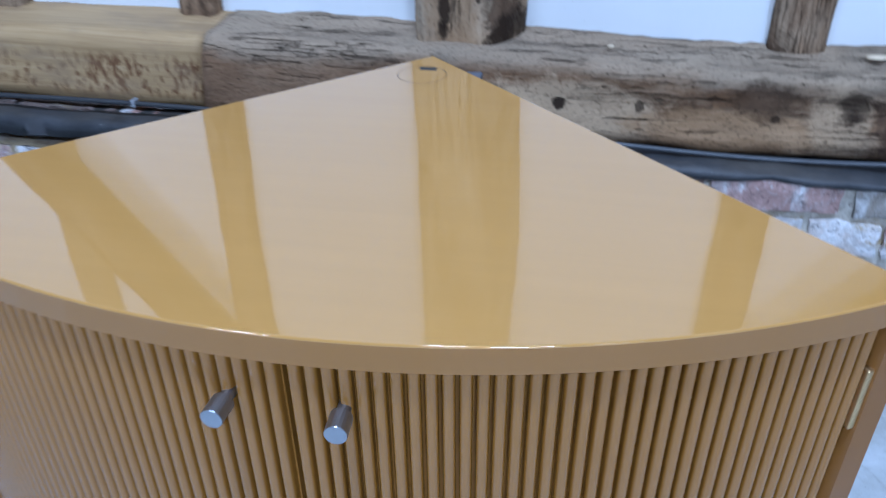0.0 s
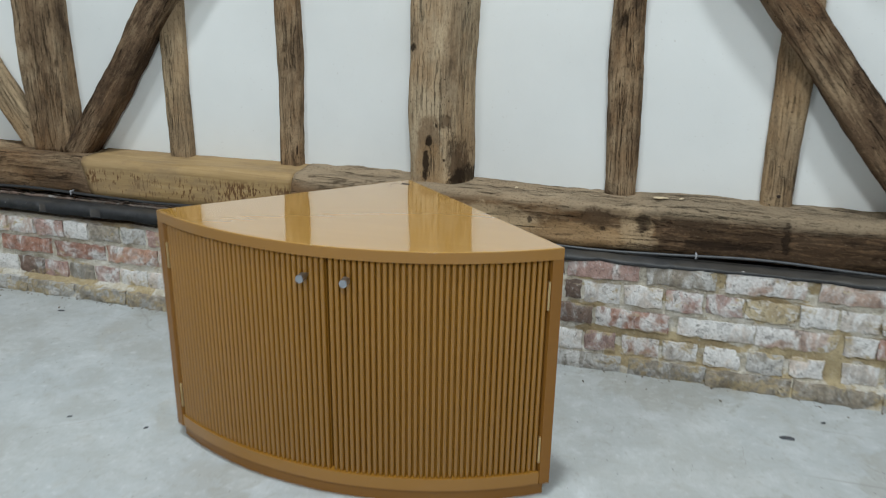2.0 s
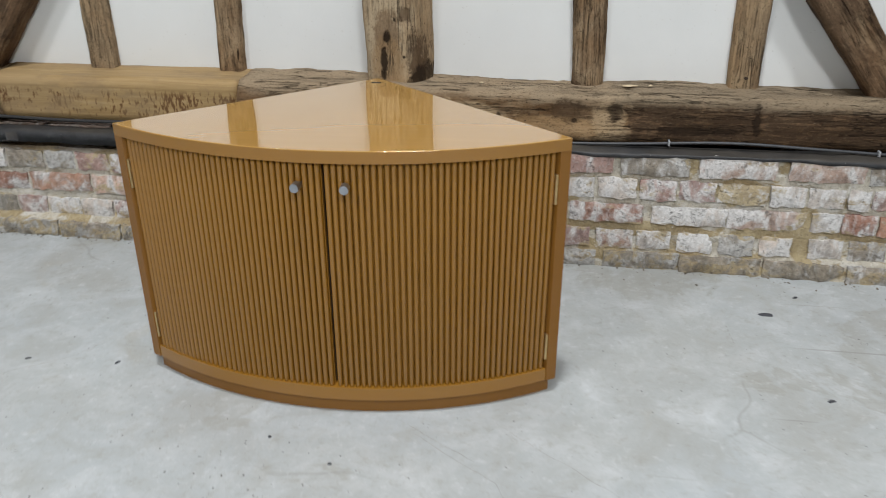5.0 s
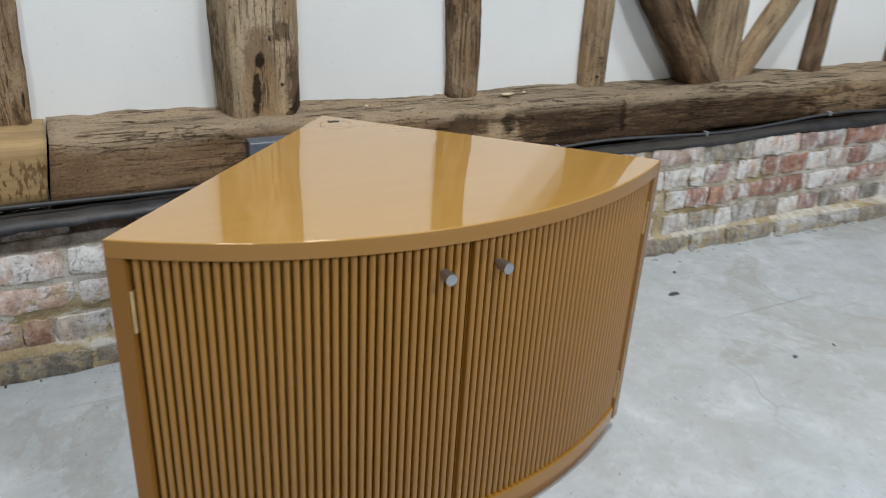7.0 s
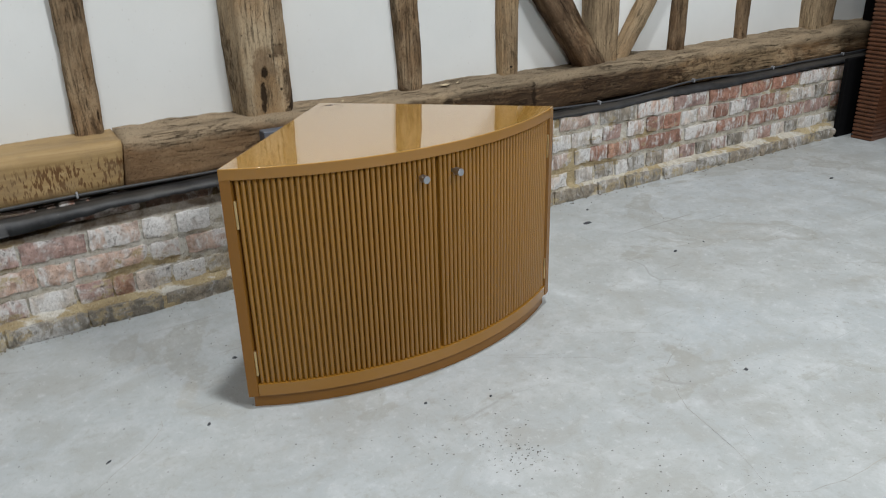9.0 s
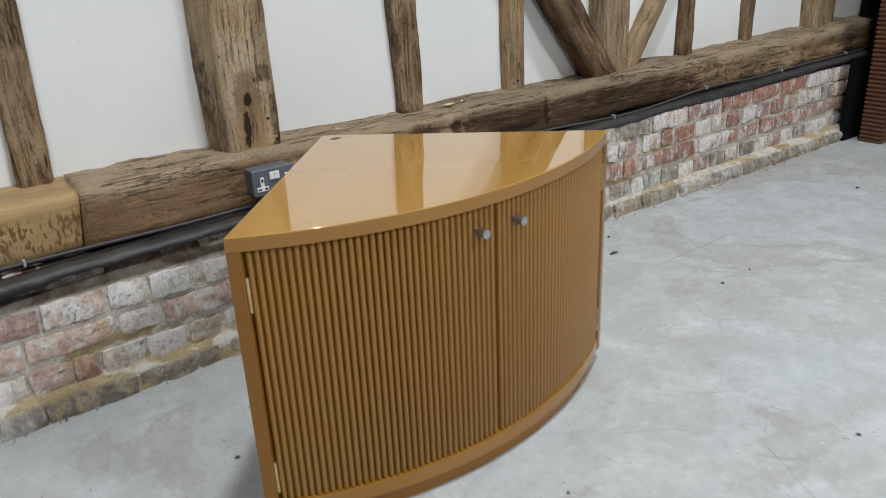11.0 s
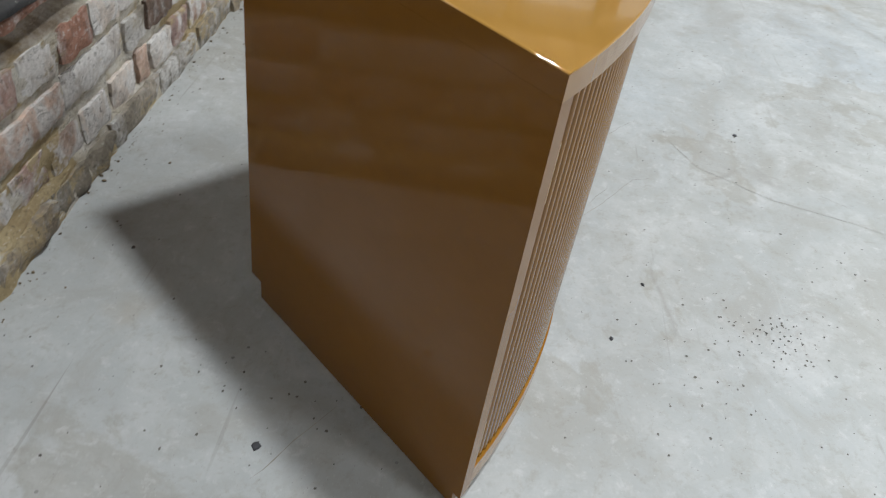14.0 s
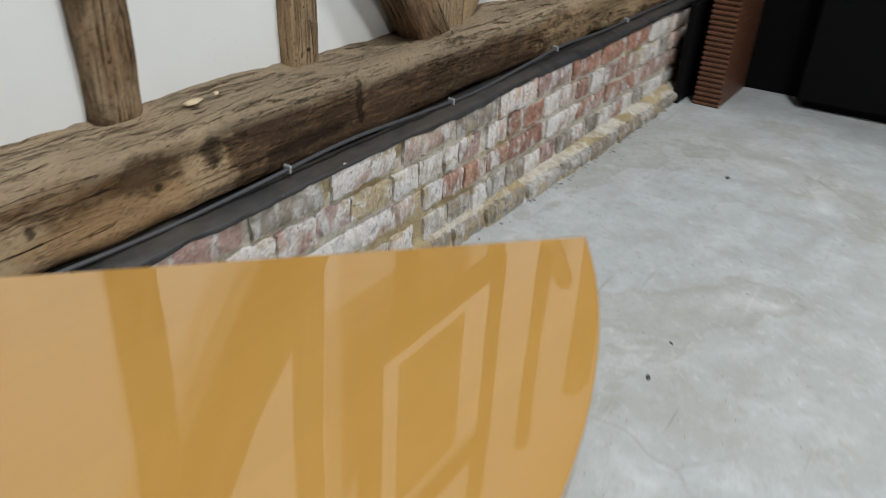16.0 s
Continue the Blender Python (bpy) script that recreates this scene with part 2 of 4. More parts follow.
PLASTER = plaster()
PLASTER_DIM = plaster("dimmed_plaster", 0.52)


def concrete():
    n = Nodes("worn_concrete")
    p = n.coords((1, 1, 1))
    big = n.noise(p, 0.9, 5, 0.6, 0.6)
    mid = n.noise(p, 5.5, 6, 0.65, 0.8)
    fine = n.noise(p, 60, 4, 0.6)
    col = n.ramp(big, [(0.30, (0.385, 0.392, 0.380)), (0.50, (0.402, 0.424, 0.430)), (0.70, (0.420, 0.455, 0.480))])
    col = n.mix(n.ramp(mid, [(0.36, 0.40), (0.49, 0.0)]), col, (0.335, 0.33, 0.305))
    col = n.mix(n.ramp(mid, [(0.58, 0.0), (0.72, 0.55)]), col, (0.54, 0.56, 0.575))
    milk = n.noise(p, 5.5, 10, 0.74, 0.3)
    col = n.mix(n.ramp(milk, [(0.47, 0.0), (0.58, 0.24), (0.70, 0.42)]), col, (0.57, 0.59, 0.60))
    wipe = n.noise(n.coords((1, 2.2, 1)), 4.3, 9, 0.70, 0.6)
    col = n.mix(n.ramp(wipe, [(0.31, 0.36), (0.42, 0.0)]), col, (0.33, 0.322, 0.295))
    tide = n.noise(p, 1.15, 9, 0.62, 0.4)
    col = n.mix(n.ramp(tide, [(0.555, 0.0), (0.57, 0.42), (0.62, 0.12), (0.75, 0.0)]), col, (0.29, 0.275, 0.235))
    rust = n.noise(p, 2.3, 4, 0.6, 1.5)
    col = n.mix(n.ramp(rust, [(0.62, 0.0), (0.74, 0.35)]), col, (0.35, 0.30, 0.22))
    col = n.mix(n.ramp(fine, [(0.30, 0.5), (0.44, 0.0)]), col, (0.36, 0.36, 0.35))
    dust = n.noise(p, 26, 6, 0.75, 0.3)
    col = n.mix(n.ramp(dust, [(0.33, 0.5), (0.45, 0.0)]), col, (0.31, 0.30, 0.275))
    col = n.mix(n.ramp(dust, [(0.56, 0.0), (0.68, 0.45)]), col, (0.58, 0.60, 0.61))
    tick = n.noise(p, 210, 3, 0.6)
    col = n.mix(n.ramp(tick, [(0.27, 0.7), (0.33, 0.0)]), col, (0.20, 0.19, 0.18))
    col = n.mix(n.ramp(tick, [(0.68, 0.0), (0.74, 0.6)]), col, (0.64, 0.65, 0.66))
    for turn, sc in ((0.5, (1.2, 46, 1)), (-0.7, (0.9, 38, 1)), (1.35, (1.4, 52, 1))):
        mp = n.node("ShaderNodeMapping")
        mp.inputs["Rotation"].default_value = (0, 0, turn)
        mp.inputs["Scale"].default_value = sc
        n.link(p, mp.inputs["Vector"])
        s = n.noise(mp.outputs[0], 1.0, 2, 0.5, 0.25)
        here = n.noise(p, 1.7 + turn, 2)
        fac = n.math("MULTIPLY", n.ramp(s, [(0.255, 0.55), (0.285, 0.0)]), n.ramp(here, [(0.48, 0.0), (0.6, 1.0)]))
        col = n.mix(fac, col, (0.25, 0.24, 0.225))
        lite = n.math("MULTIPLY", n.ramp(s, [(0.73, 0.0), (0.76, 0.4)]), n.ramp(here, [(0.40, 1.0), (0.5, 0.0)]))
        col = n.mix(lite, col, (0.58, 0.59, 0.59))
    vor = n.node("ShaderNodeTexVoronoi", feature="DISTANCE_TO_EDGE")
    warp = n.node("ShaderNodeMix", data_type="VECTOR")
    n.link(p, warp.inputs[4])
    nn = n.node("ShaderNodeTexNoise")
    n.link(p, nn.inputs["Vector"])
    nn.inputs["Scale"].default_value = 2.2
    n.link(nn.outputs["Color"], warp.inputs[5])
    warp.inputs[0].default_value = 0.22
    n.link(warp.outputs[1], vor.inputs["Vector"])
    vor.inputs["Scale"].default_value = 0.85
    crack = n.math("MULTIPLY", n.ramp(vor.outputs["Distance"], [(0.0008, 0.35), (0.0028, 0.0)]), n.ramp(n.noise(p, 1.3, 2), [(0.54, 0.0), (0.60, 1.0)]))
    col = n.mix(crack, col, (0.22, 0.20, 0.18))
    pit = n.node("ShaderNodeTexVoronoi")
    n.link(p, pit.inputs["Vector"])
    pit.inputs["Scale"].default_value = 34
    pick = n.node("ShaderNodeSeparateColor")
    n.link(pit.outputs["Color"], pick.inputs[0])
    lim = n.math("MULTIPLY", n.ramp(pick.outputs[0], [(0.62, 0.0), (1.0, 1.0)]), 0.11)
    dots = n.math("LESS_THAN", pit.outputs["Distance"], lim)
    dots = n.math("MULTIPLY", dots, n.ramp(n.noise(p, 2.0, 2), [(0.42, 0.15), (0.6, 1.0)]))
    col = n.mix(n.math("MULTIPLY", dots, 0.85), col, (0.09, 0.085, 0.08))
    h = n.mix(n.math("MULTIPLY", dots, 0.9), n.mix(0.5, mid, fine), (0, 0, 0))
    n.bump(h, 0.5, 0.004)
    return n.done(col, n.ramp(mid, [(0.35, 0.42), (0.65, 0.62)]), spec=0.4)


CONCRETE = concrete()


def ochre(n, where):
    """How much of the yellow repair mortar lies here: mostly along the stretch right of the cabinet."""
    axes = n.node("ShaderNodeSeparateXYZ")
    n.link(where, axes.inputs[0])
    stretch = n.ramp(n.math("MULTIPLY", n.math("ADD", axes.outputs[0], 2.0), 0.2), [(0.10, 0.02), (0.28, 0.045), (0.37, 0.045), (0.50, 0.020), (0.60, 0.035), (0.78, 0.06), (0.90, 0.01)])
    low = n.ramp(axes.outputs[2], [(0.02, 0.10), (0.075, 0.09), (0.11, 0.0)])
    mp = n.node("ShaderNodeMapping")
    mp.inputs["Scale"].default_value = (1, 1, 2.6)
    n.link(where, mp.inputs["Vector"])
    patch = n.noise(mp.outputs[0], 4.2, 7, 0.60, 0.7)
    total = n.math("ADD", n.math("ADD", patch, stretch), low)
    for x, z, w, h in ((1.34, 0.152, 0.62, 0.030), (1.53, 0.300, 0.17, 0.075), (1.735, 0.160, 0.06, 0.130), (1.345, 0.385, 0.03, 0.08)):
        mp = n.node("ShaderNodeMapping")
        mp.inputs["Scale"].default_value = (1 / w, 0, 1 / h)
        mp.inputs["Location"].default_value = (-x / w, 0, -z / h)
        n.link(where, mp.inputs["Vector"])
        far = n.node("ShaderNodeVectorMath", operation="LENGTH")
        n.link(mp.outputs[0], far.inputs[0])
        total = n.math("ADD", total, n.ramp(far.outputs["Value"], [(0.5, 0.16), (1.2, 0.0)]))
    return n.ramp(total, [(0.595, 0.0), (0.640, 1.0)])


def place(n):
    return n.node("ShaderNodeNewGeometry").outputs["Position"]


def lime(n, where):
    """Colour of the lime mortar: chalky, grey or yellow, with grit, dirt and the recess's shade."""
    a = n.noise(where, 9, 6, 0.68, 0.4)
    grit = n.noise(where, 130, 5, 0.7)
    col = n.ramp(a, [(0.28, (0.33, 0.28, 0.205)), (0.41, (0.49, 0.44, 0.35)), (0.54, (0.66, 0.62, 0.535)), (0.70, (0.54, 0.465, 0.34))])
    flat = n.node("ShaderNodeMapping")
    flat.inputs["Scale"].default_value = (1, 1, 2.2)
    n.link(where, flat.inputs["Vector"])
    cover = n.noise(flat.outputs[0], 13, 8, 0.68, 0.5)
    east = n.node("ShaderNodeSeparateXYZ")
    n.link(where, east.inputs[0])
    cover = n.math("ADD", cover, n.ramp(n.math("MULTIPLY", n.math("ADD", east.outputs[0], 2.0), 0.2), [(0.15, -0.06), (0.26, 0.02), (0.32, 0.10), (0.46, 0.08), (0.56, -0.01)]))
    col = n.mix(n.ramp(cover, [(0.52, 0.0), (0.58, 0.80)]), col, (0.70, 0.675, 0.62))
    col = n.mix(ochre(n, where), col, n.ramp(a, [(0.35, (0.36, 0.275, 0.155)), (0.6, (0.52, 0.425, 0.26))]))
    col = n.mix(n.ramp(grit, [(0.34, 0.7), (0.44, 0.0)]), col, (0.20, 0.165, 0.12))
    col = n.mix(n.ramp(grit, [(0.60, 0.0), (0.68, 0.6)]), col, (0.72, 0.70, 0.64))
    axes = n.node("ShaderNodeSeparateXYZ")
    n.link(where, axes.inputs[0])
    earth_shade = n.math("MULTIPLY", n.ramp(axes.outputs[2], [(0.322, 0.0), (0.338, 1.0)]), n.ramp(axes.outputs[0], [(0.45, 1.0), (0.65, 0.0)]))
    return n.mix(n.math("MULTIPLY", earth_shade, n.ramp(a, [(0.40, 0.95), (0.62, 0.6)])), col, (0.115, 0.082, 0.055)), grit


def brick_stuff(name, body, wash, dirt=0.0, smear=0.0, spread=1.5):
    """Old brick: limewash worn to a share, mortar dragged over its edges, chips and soot."""
    n = Nodes(name)
    info = n.node("ShaderNodeObjectInfo")
    rnd = info.outputs["Random"]
    where = place(n)
    p = n.coords((1, 1, 1), shift=True)
    a = n.noise(p, 26, 6, 0.72, 0.3)
    b = n.noise(p, 120, 5, 0.68)
    dark, light = tuple(0.62 * c for c in body), tuple(min(0.75, 1.3 * c + 0.03) for c in body)
    col = n.ramp(a, [(0.36, dark), (0.50, body), (0.64, light)])
    shade = n.ramp(n.math("FRACT", n.math("MULTIPLY", rnd, 13.7)), [(0.0, (0.80, 0.80, 0.80)), (0.5, (1.0, 0.98, 0.95)), (1.0, (1.12, 1.05, 1.0))])
    col = n.mix(1.0, col, shade, "MULTIPLY")
    veil = n.noise(n.coords((1.3, 1, 0.9), shift=True), 11, 10, 0.66, 0.5)
    level = n.math("ADD", veil, n.math("MULTIPLY", n.math("SUBTRACT", n.math("FRACT", n.math("MULTIPLY", rnd, 7.31)), 0.5), 0.14))
    run = n.node("ShaderNodeMapping")
    run.inputs["Scale"].default_value = (62, 1, 6)
    n.link(where, run.inputs["Vector"])
    drip = n.math("SUBTRACT", n.noise(run.outputs[0], 1.0, 4, 0.6, 0.3), 0.5)
    axis = n.node("ShaderNodeSeparateXYZ")
    n.link(where, axis.inputs[0])
    level = n.math("ADD", level, n.math("MULTIPLY", drip, n.ramp(n.math("MULTIPLY", axis.outputs[0], 0.2), [(0.30, 0.0), (0.42, 0.55)])))
    chalk = n.ramp(b, [(0.4, (0.64, 0.63, 0.62)), (0.6, (0.82, 0.81, 0.80))])
    col = n.mix(n.ramp(level, [(wash - 0.08, 0.02), (wash - 0.01, 0.24), (wash + 0.07, 0.88)]), col, chalk)
    mortar_colour, grit = lime(n, where)
    tc = n.node("ShaderNodeTexCoord")
    axes = n.node("ShaderNodeSeparateXYZ")
    n.link(tc.outputs["Generated"], axes.inputs[0])
    ex = n.math("MULTIPLY", n.math("ABSOLUTE", n.math("SUBTRACT", axes.outputs[0], 0.5)), 2.0)
    ez = n.math("MULTIPLY", n.math("ABSOLUTE", n.math("SUBTRACT", axes.outputs[2], 0.5)), 2.0)
    drag = n.noise(where, 24, 7, 0.70, 0.5)
    rim = n.math("ADD", n.math("MAXIMUM", n.math("SUBTRACT", ex, 0.02), n.math("SUBTRACT", ez, 0.10)), n.math("MULTIPLY", n.math("SUBTRACT", drag, 0.5), spread))
    col = n.mix(n.ramp(rim, [(1.00, 0.0), (1.09, 0.85)]), col, mortar_colour)
    yellow = n.math("MULTIPLY", ochre(n, where), n.ramp(drag, [(0.47 - smear, 0.0), (0.56 - smear, 0.9)]))
    col = n.mix(yellow, col, mortar_colour)
    soot = n.noise(p, 15, 7, 0.7, 0.4)
    col = n.mix(n.ramp(soot, [(0.31, 0.75), (0.39, 0.0)]), col, (0.10, 0.088, 0.075))
    fleck = n.noise(where, 75, 6, 0.75, 0.4)
    col = n.mix(n.ramp(fleck, [(0.36, 0.75), (0.43, 0.0)]), col, tuple(0.34 * c for c in body))
    col = n.mix(n.ramp(fleck, [(0.57, 0.0), (0.66, 0.65)]), col, (0.66, 0.65, 0.63))
    line = n.noise(n.coords((1, 1, 1.8), shift=True), 16, 6, 0.66, 0.8)
    crack = n.math("MULTIPLY", n.ramp(line, [(0.488, 0.0), (0.497, 0.55), (0.506, 0.0)]), n.ramp(veil, [(0.53, 0.0), (0.60, 1.0)]))
    col = n.mix(crack, col, (0.12, 0.10, 0.085))
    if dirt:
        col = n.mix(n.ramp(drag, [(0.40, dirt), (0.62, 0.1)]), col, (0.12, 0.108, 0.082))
    h = n.mix(0.45, a, b)
    h = n.mix(0.30, h, veil)
    h = n.mix(0.35, h, fleck)
    h = n.mix(crack, h, (0, 0, 0))
    n.bump(h, 1.0, 0.011)
    return n.done(col, 0.9, spec=0.15)


BRICKS = {
    "r": brick_stuff("red_wall_brick", (0.33, 0.175, 0.128), 0.555),
    "o": brick_stuff("orange_wall_brick", (0.37, 0.222, 0.160), 0.51),
    "p": brick_stuff("pink_wall_brick", (0.50, 0.365, 0.300), 0.49),
    "m": brick_stuff("mauve_wall_brick", (0.37, 0.255, 0.230), 0.52),
    "w": brick_stuff("white_wall_brick", (0.54, 0.490, 0.450), 0.45),
    "g": brick_stuff("grey_wall_brick", (0.33, 0.295, 0.250), 0.50, 0.45),
    "y": brick_stuff("yellowed_wall_brick", (0.45, 0.385, 0.290), 0.50, 0.0, 0.10),
    "d": brick_stuff("dark_shaded_wall_brick", (0.17, 0.115, 0.095), 0.61, 0.35),
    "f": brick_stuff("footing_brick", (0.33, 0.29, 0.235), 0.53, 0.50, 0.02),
}
BRICK_PIER = brick_stuff("red_brick", (0.36, 0.175, 0.110), 0.60, spread=0.6)


def mortar():
    n = Nodes("lime_mortar")
    col, grit = lime(n, place(n))
    lump = n.noise(n.coords(), 38, 7, 0.7)
    n.bump(n.mix(0.5, lump, grit), 1.0, 0.016)
    return n.done(col, 0.94, spec=0.12)


MORTAR = mortar()


def lacquer(name, colour, rough=0.07, coat=1.0, figure=0.965, spec=0.5):
    n = Nodes(name)
    p = n.coords((1, 1, 1), shift=True)
    g = n.noise(n.coords((1.0, 14, 14), shift=True), 3.2, 4, 0.5, 0.4)
    dark = tuple(c * figure for c in colour)
    col = n.ramp(g, [(0.35, dark), (0.65, colour)])
    smear = n.noise(p, 6, 4, 0.6)
    n.bump(n.noise(p, 9, 1), 0.012 if figure < 0.98 else 0.003, 0.01)
    n.bsdf.inputs["Coat Weight"].default_value = coat
    n.bsdf.inputs["Coat Roughness"].default_value = rough * 0.5
    n.bsdf.inputs["Coat IOR"].default_value = 1.50
    return n.done(col, n.ramp(smear, [(0.35, rough * 0.7), (0.7, rough * 1.5)]), spec=spec)


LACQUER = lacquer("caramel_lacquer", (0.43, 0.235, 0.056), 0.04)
LACQUER_SIDE = lacquer("shaded_caramel_side", (0.225, 0.102, 0.020), 0.07, 0.0, spec=0.27)
LACQUER_BACK = lacquer("dull_shaded_caramel", (0.285, 0.134, 0.018), 0.5, 0.0, 0.99, spec=0.15)
LACQUER_EDGE = lacquer("shaded_caramel_front", (0.285, 0.134, 0.018), 0.15, 0.35, 0.99)


def plain(name, colour, rough, metal=0.0, scale=30, vary=0.15, bump=0.1, spec=0.5):
    n = Nodes(name)
    f = n.noise(n.coords((1, 1, 1), shift=True), scale, 4, 0.6)
    col = n.ramp(f, [(0.3, tuple(c * (1 - vary) for c in colour)), (0.7, tuple(min(1, c * (1 + vary)) for c in colour))])
    if bump:
        n.bump(f, bump, 0.003)
    return n.done(col, rough, metal, spec)


ALU = plain("brushed_aluminium", (0.40, 0.42, 0.46), 0.38, 1.0, 60, 0.06, 0.03)
BRASS = plain("dull_brass", (0.62, 0.47, 0.24), 0.4, 1.0)
SHADOW_GAP = plain("gap_shade", (0.03, 0.02, 0.012), 0.8)
BOX_GREY = plain("grey_enamel", (0.125, 0.138, 0.165), 0.38, 0.1, 50, 0.12, 0.05)
SOCKET_WHITE = plain("white_plastic", (0.78, 0.78, 0.76), 0.35)
SLOT_DARK = plain("slot_dark", (0.02, 0.02, 0.02), 0.6)
CABLE_GREY = plain("grey_cable", (0.060, 0.063, 0.070), 0.45)
PIER_MORTAR = plain("grey_pier_mortar", (0.33, 0.285, 0.225), 0.95, 0, 60, 0.4, 0.6)
CLIP_PALE = plain("pale_plastic", (0.34, 0.35, 0.37), 0.4)
CABLE_BLACK = plain("black_cable", (0.03, 0.03, 0.032), 0.5)
RIB_BROWN = plain("ribbed_walnut", (0.115, 0.047, 0.024), 0.42, 0, 18, 0.3)
BLACK_PANEL = plain("black_panel", (0.0030, 0.0030, 0.0036), 0.75, spec=0.12)
GREY_FRONT = plain("pale_grey_enamel", (0.52, 0.54, 0.55), 0.4)
DEBRIS = plain("dark_chip", (0.05, 0.052, 0.06), 0.7)
PAPER = plain("white_mount", (0.78, 0.77, 0.74), 0.6)
PRINT = plain("brown_print", (0.25, 0.17, 0.09), 0.5, 0, 5, 0.5)
FRAME_DARK = plain("dark_frame", (0.05, 0.032, 0.02), 0.4)
DARK_ENCLOSURE = plain("dark_enclosure", (0.10, 0.07, 0.045), 0.8, 0, 6, 0.4)
SPECK = plain("dark_speck", (0.12, 0.115, 0.105), 0.8, 0, 9, 0.5)
SCRATCH = plain("scratched_concrete", (0.29, 0.275, 0.25), 0.8, 0, 9, 0.5)
ROT_AND_GAP = plain("rot_and_gap_shade", (0.032, 0.020, 0.013), 0.9, 0, 60, 0.6, 0.6)
CRUMBLE = plain("mortar_crumbs", (0.15, 0.115, 0.075), 0.95, 0, 40, 0.7, 0.5)
CHALK = plain("plaster_crumb", (0.58, 0.47, 0.31), 0.9)


def bitumen():
    n = Nodes("bitumen")
    p = n.coords((1, 1, 1))
    a, b = n.noise(p, 14, 5, 0.65), n.noise(p, 95, 3, 0.6)
    col = n.ramp(a, [(0.3, (0.010, 0.0105, 0.012)), (0.7, (0.042, 0.043, 0.047))])
    smear = n.noise(n.coords((0.35, 1, 1)), 11, 6, 0.65)
    col = n.mix(n.ramp(smear, [(0.60, 0.0), (0.70, 0.40)]), col, (0.10, 0.088, 0.072))
    col = n.mix(n.ramp(b, [(0.70, 0.0), (0.76, 0.7)]), col, (0.36, 0.35, 0.33))
    axes = n.node("ShaderNodeSeparateXYZ")
    n.link(n.node("ShaderNodeNewGeometry").outputs["Normal"], axes.inputs[0])
    dust = n.math("MULTIPLY", n.ramp(axes.outputs[2], [(0.45, 0.0), (0.85, 0.60)]), n.ramp(smear, [(0.40, 0.15), (0.58, 1.0)]))
    col = n.mix(dust, col, (0.070, 0.060, 0.048))
    n.bump(n.mix(0.4, a, b), 0.6, 0.006)
    return n.done(col, 0.55)


BITUMEN = bitumen()

# ---- mesh helpers ----


def mesh_of(bm, name, material, smooth=False):
    me = bpy.data.meshes.new(name)
    bmesh.ops.recalc_face_normals(bm, faces=bm.faces[:])
    bm.to_mesh(me)
    bm.free()
    for m in (material if isinstance(material, (list, tuple)) else (material,)):
        me.materials.append(m)
    if smooth:
        me.polygons.foreach_set("use_smooth", [True] * len(me.polygons))
    return me


def thing(name, label, category, group="", kind="", at=None):
    ob = new(name)
    if at is not None:
        ob.matrix_world = at
    return tagged(ob, label, category, group, kind)


def part(name, bm, material, parent, label="", at=None, smooth=False):
    me = bm if isinstance(bm, bpy.types.Mesh) else mesh_of(bm, name, material, smooth)
    ob = new(name, me)
    ob.parent = parent
    if at is not None:
        ob.matrix_local = at
    return tagged(ob, label)


def box(bm, x0, x1, y0, y1, z0, z1, bevel=0.0, segments=2):
    made = bmesh.ops.create_cube(bm, size=1.0, matrix=Matrix.Translation(((x0 + x1) / 2, (y0 + y1) / 2, (z0 + z1) / 2)) @ Matrix.Diagonal((x1 - x0, y1 - y0, z1 - z0, 1)))
    if bevel:
        edges = list({e for v in made["verts"] for e in v.link_edges})
        bmesh.ops.bevel(bm, geom=edges, offset=bevel, segments=segments, affect="EDGES", profile=0.5)
    return bm


def boxed(*args, **kw):
    return box(bmesh.new(), *args, **kw)


def prism(points, z0, z1, bevel=0.0):
    """A slab with a flat outline, its edges rounded."""
    bm = bmesh.new()
    low = [bm.verts.new((x, y, z0)) for x, y in points]
    high = [bm.verts.new((x, y, z1)) for x, y in points]
    bm.faces.new(low[::-1])
    bm.faces.new(high)
    k = len(points)
    for i in range(k):
        bm.faces.new((low[i], low[(i + 1) % k], high[(i + 1) % k], high[i]))
    if bevel:
        rim = [e for e in bm.edges if abs(e.verts[0].co.z - e.verts[1].co.z) < 1e-6]
        bmesh.ops.bevel(bm, geom=rim, offset=bevel, segments=2, affect="EDGES", profile=0.5)
    return bm


def tube(bm, points, radius, sides=8):
    """A round pipe along a line of points."""
    pts = [Vector(p) for p in points]
    rings = []
    for i, p in enumerate(pts):
        d = (pts[min(i + 1, len(pts) - 1)] - pts[max(i - 1, 0)]).normalized()
        side = d.cross(Vector((0, 0, 1))) if abs(d.z) < 0.9 else d.cross(Vector((0, 1, 0)))
        side.normalize()
        up = side.cross(d)
        rings.append([bm.verts.new(p + radius * (math.cos(a) * side + math.sin(a) * up)) for a in (2 * math.pi * k / sides for k in range(sides))])
    for a, b in zip(rings, rings[1:]):
        for k in range(sides):
            bm.faces.new((a[k], a[(k + 1) % sides], b[(k + 1) % sides], b[k]))
    bm.faces.new(rings[0][::-1])
    bm.faces.new(rings[-1])
    return bm


def disc(bm, radius, y0, y1, sides=20, bevel=0.0):
    """A round bar along y."""
    made = bmesh.ops.create_cone(bm, cap_ends=True, segments=sides, radius1=radius, radius2=radius, depth=abs(y1 - y0), matrix=Matrix.Translation((0, (y0 + y1) / 2, 0)) @ Matrix.Rotation(math.pi / 2, 4, "X"))
    if bevel:
        rim = [e for e in {e for v in made["verts"] for e in v.link_edges} if abs(e.verts[0].co.y - e.verts[1].co.y) < 1e-6]
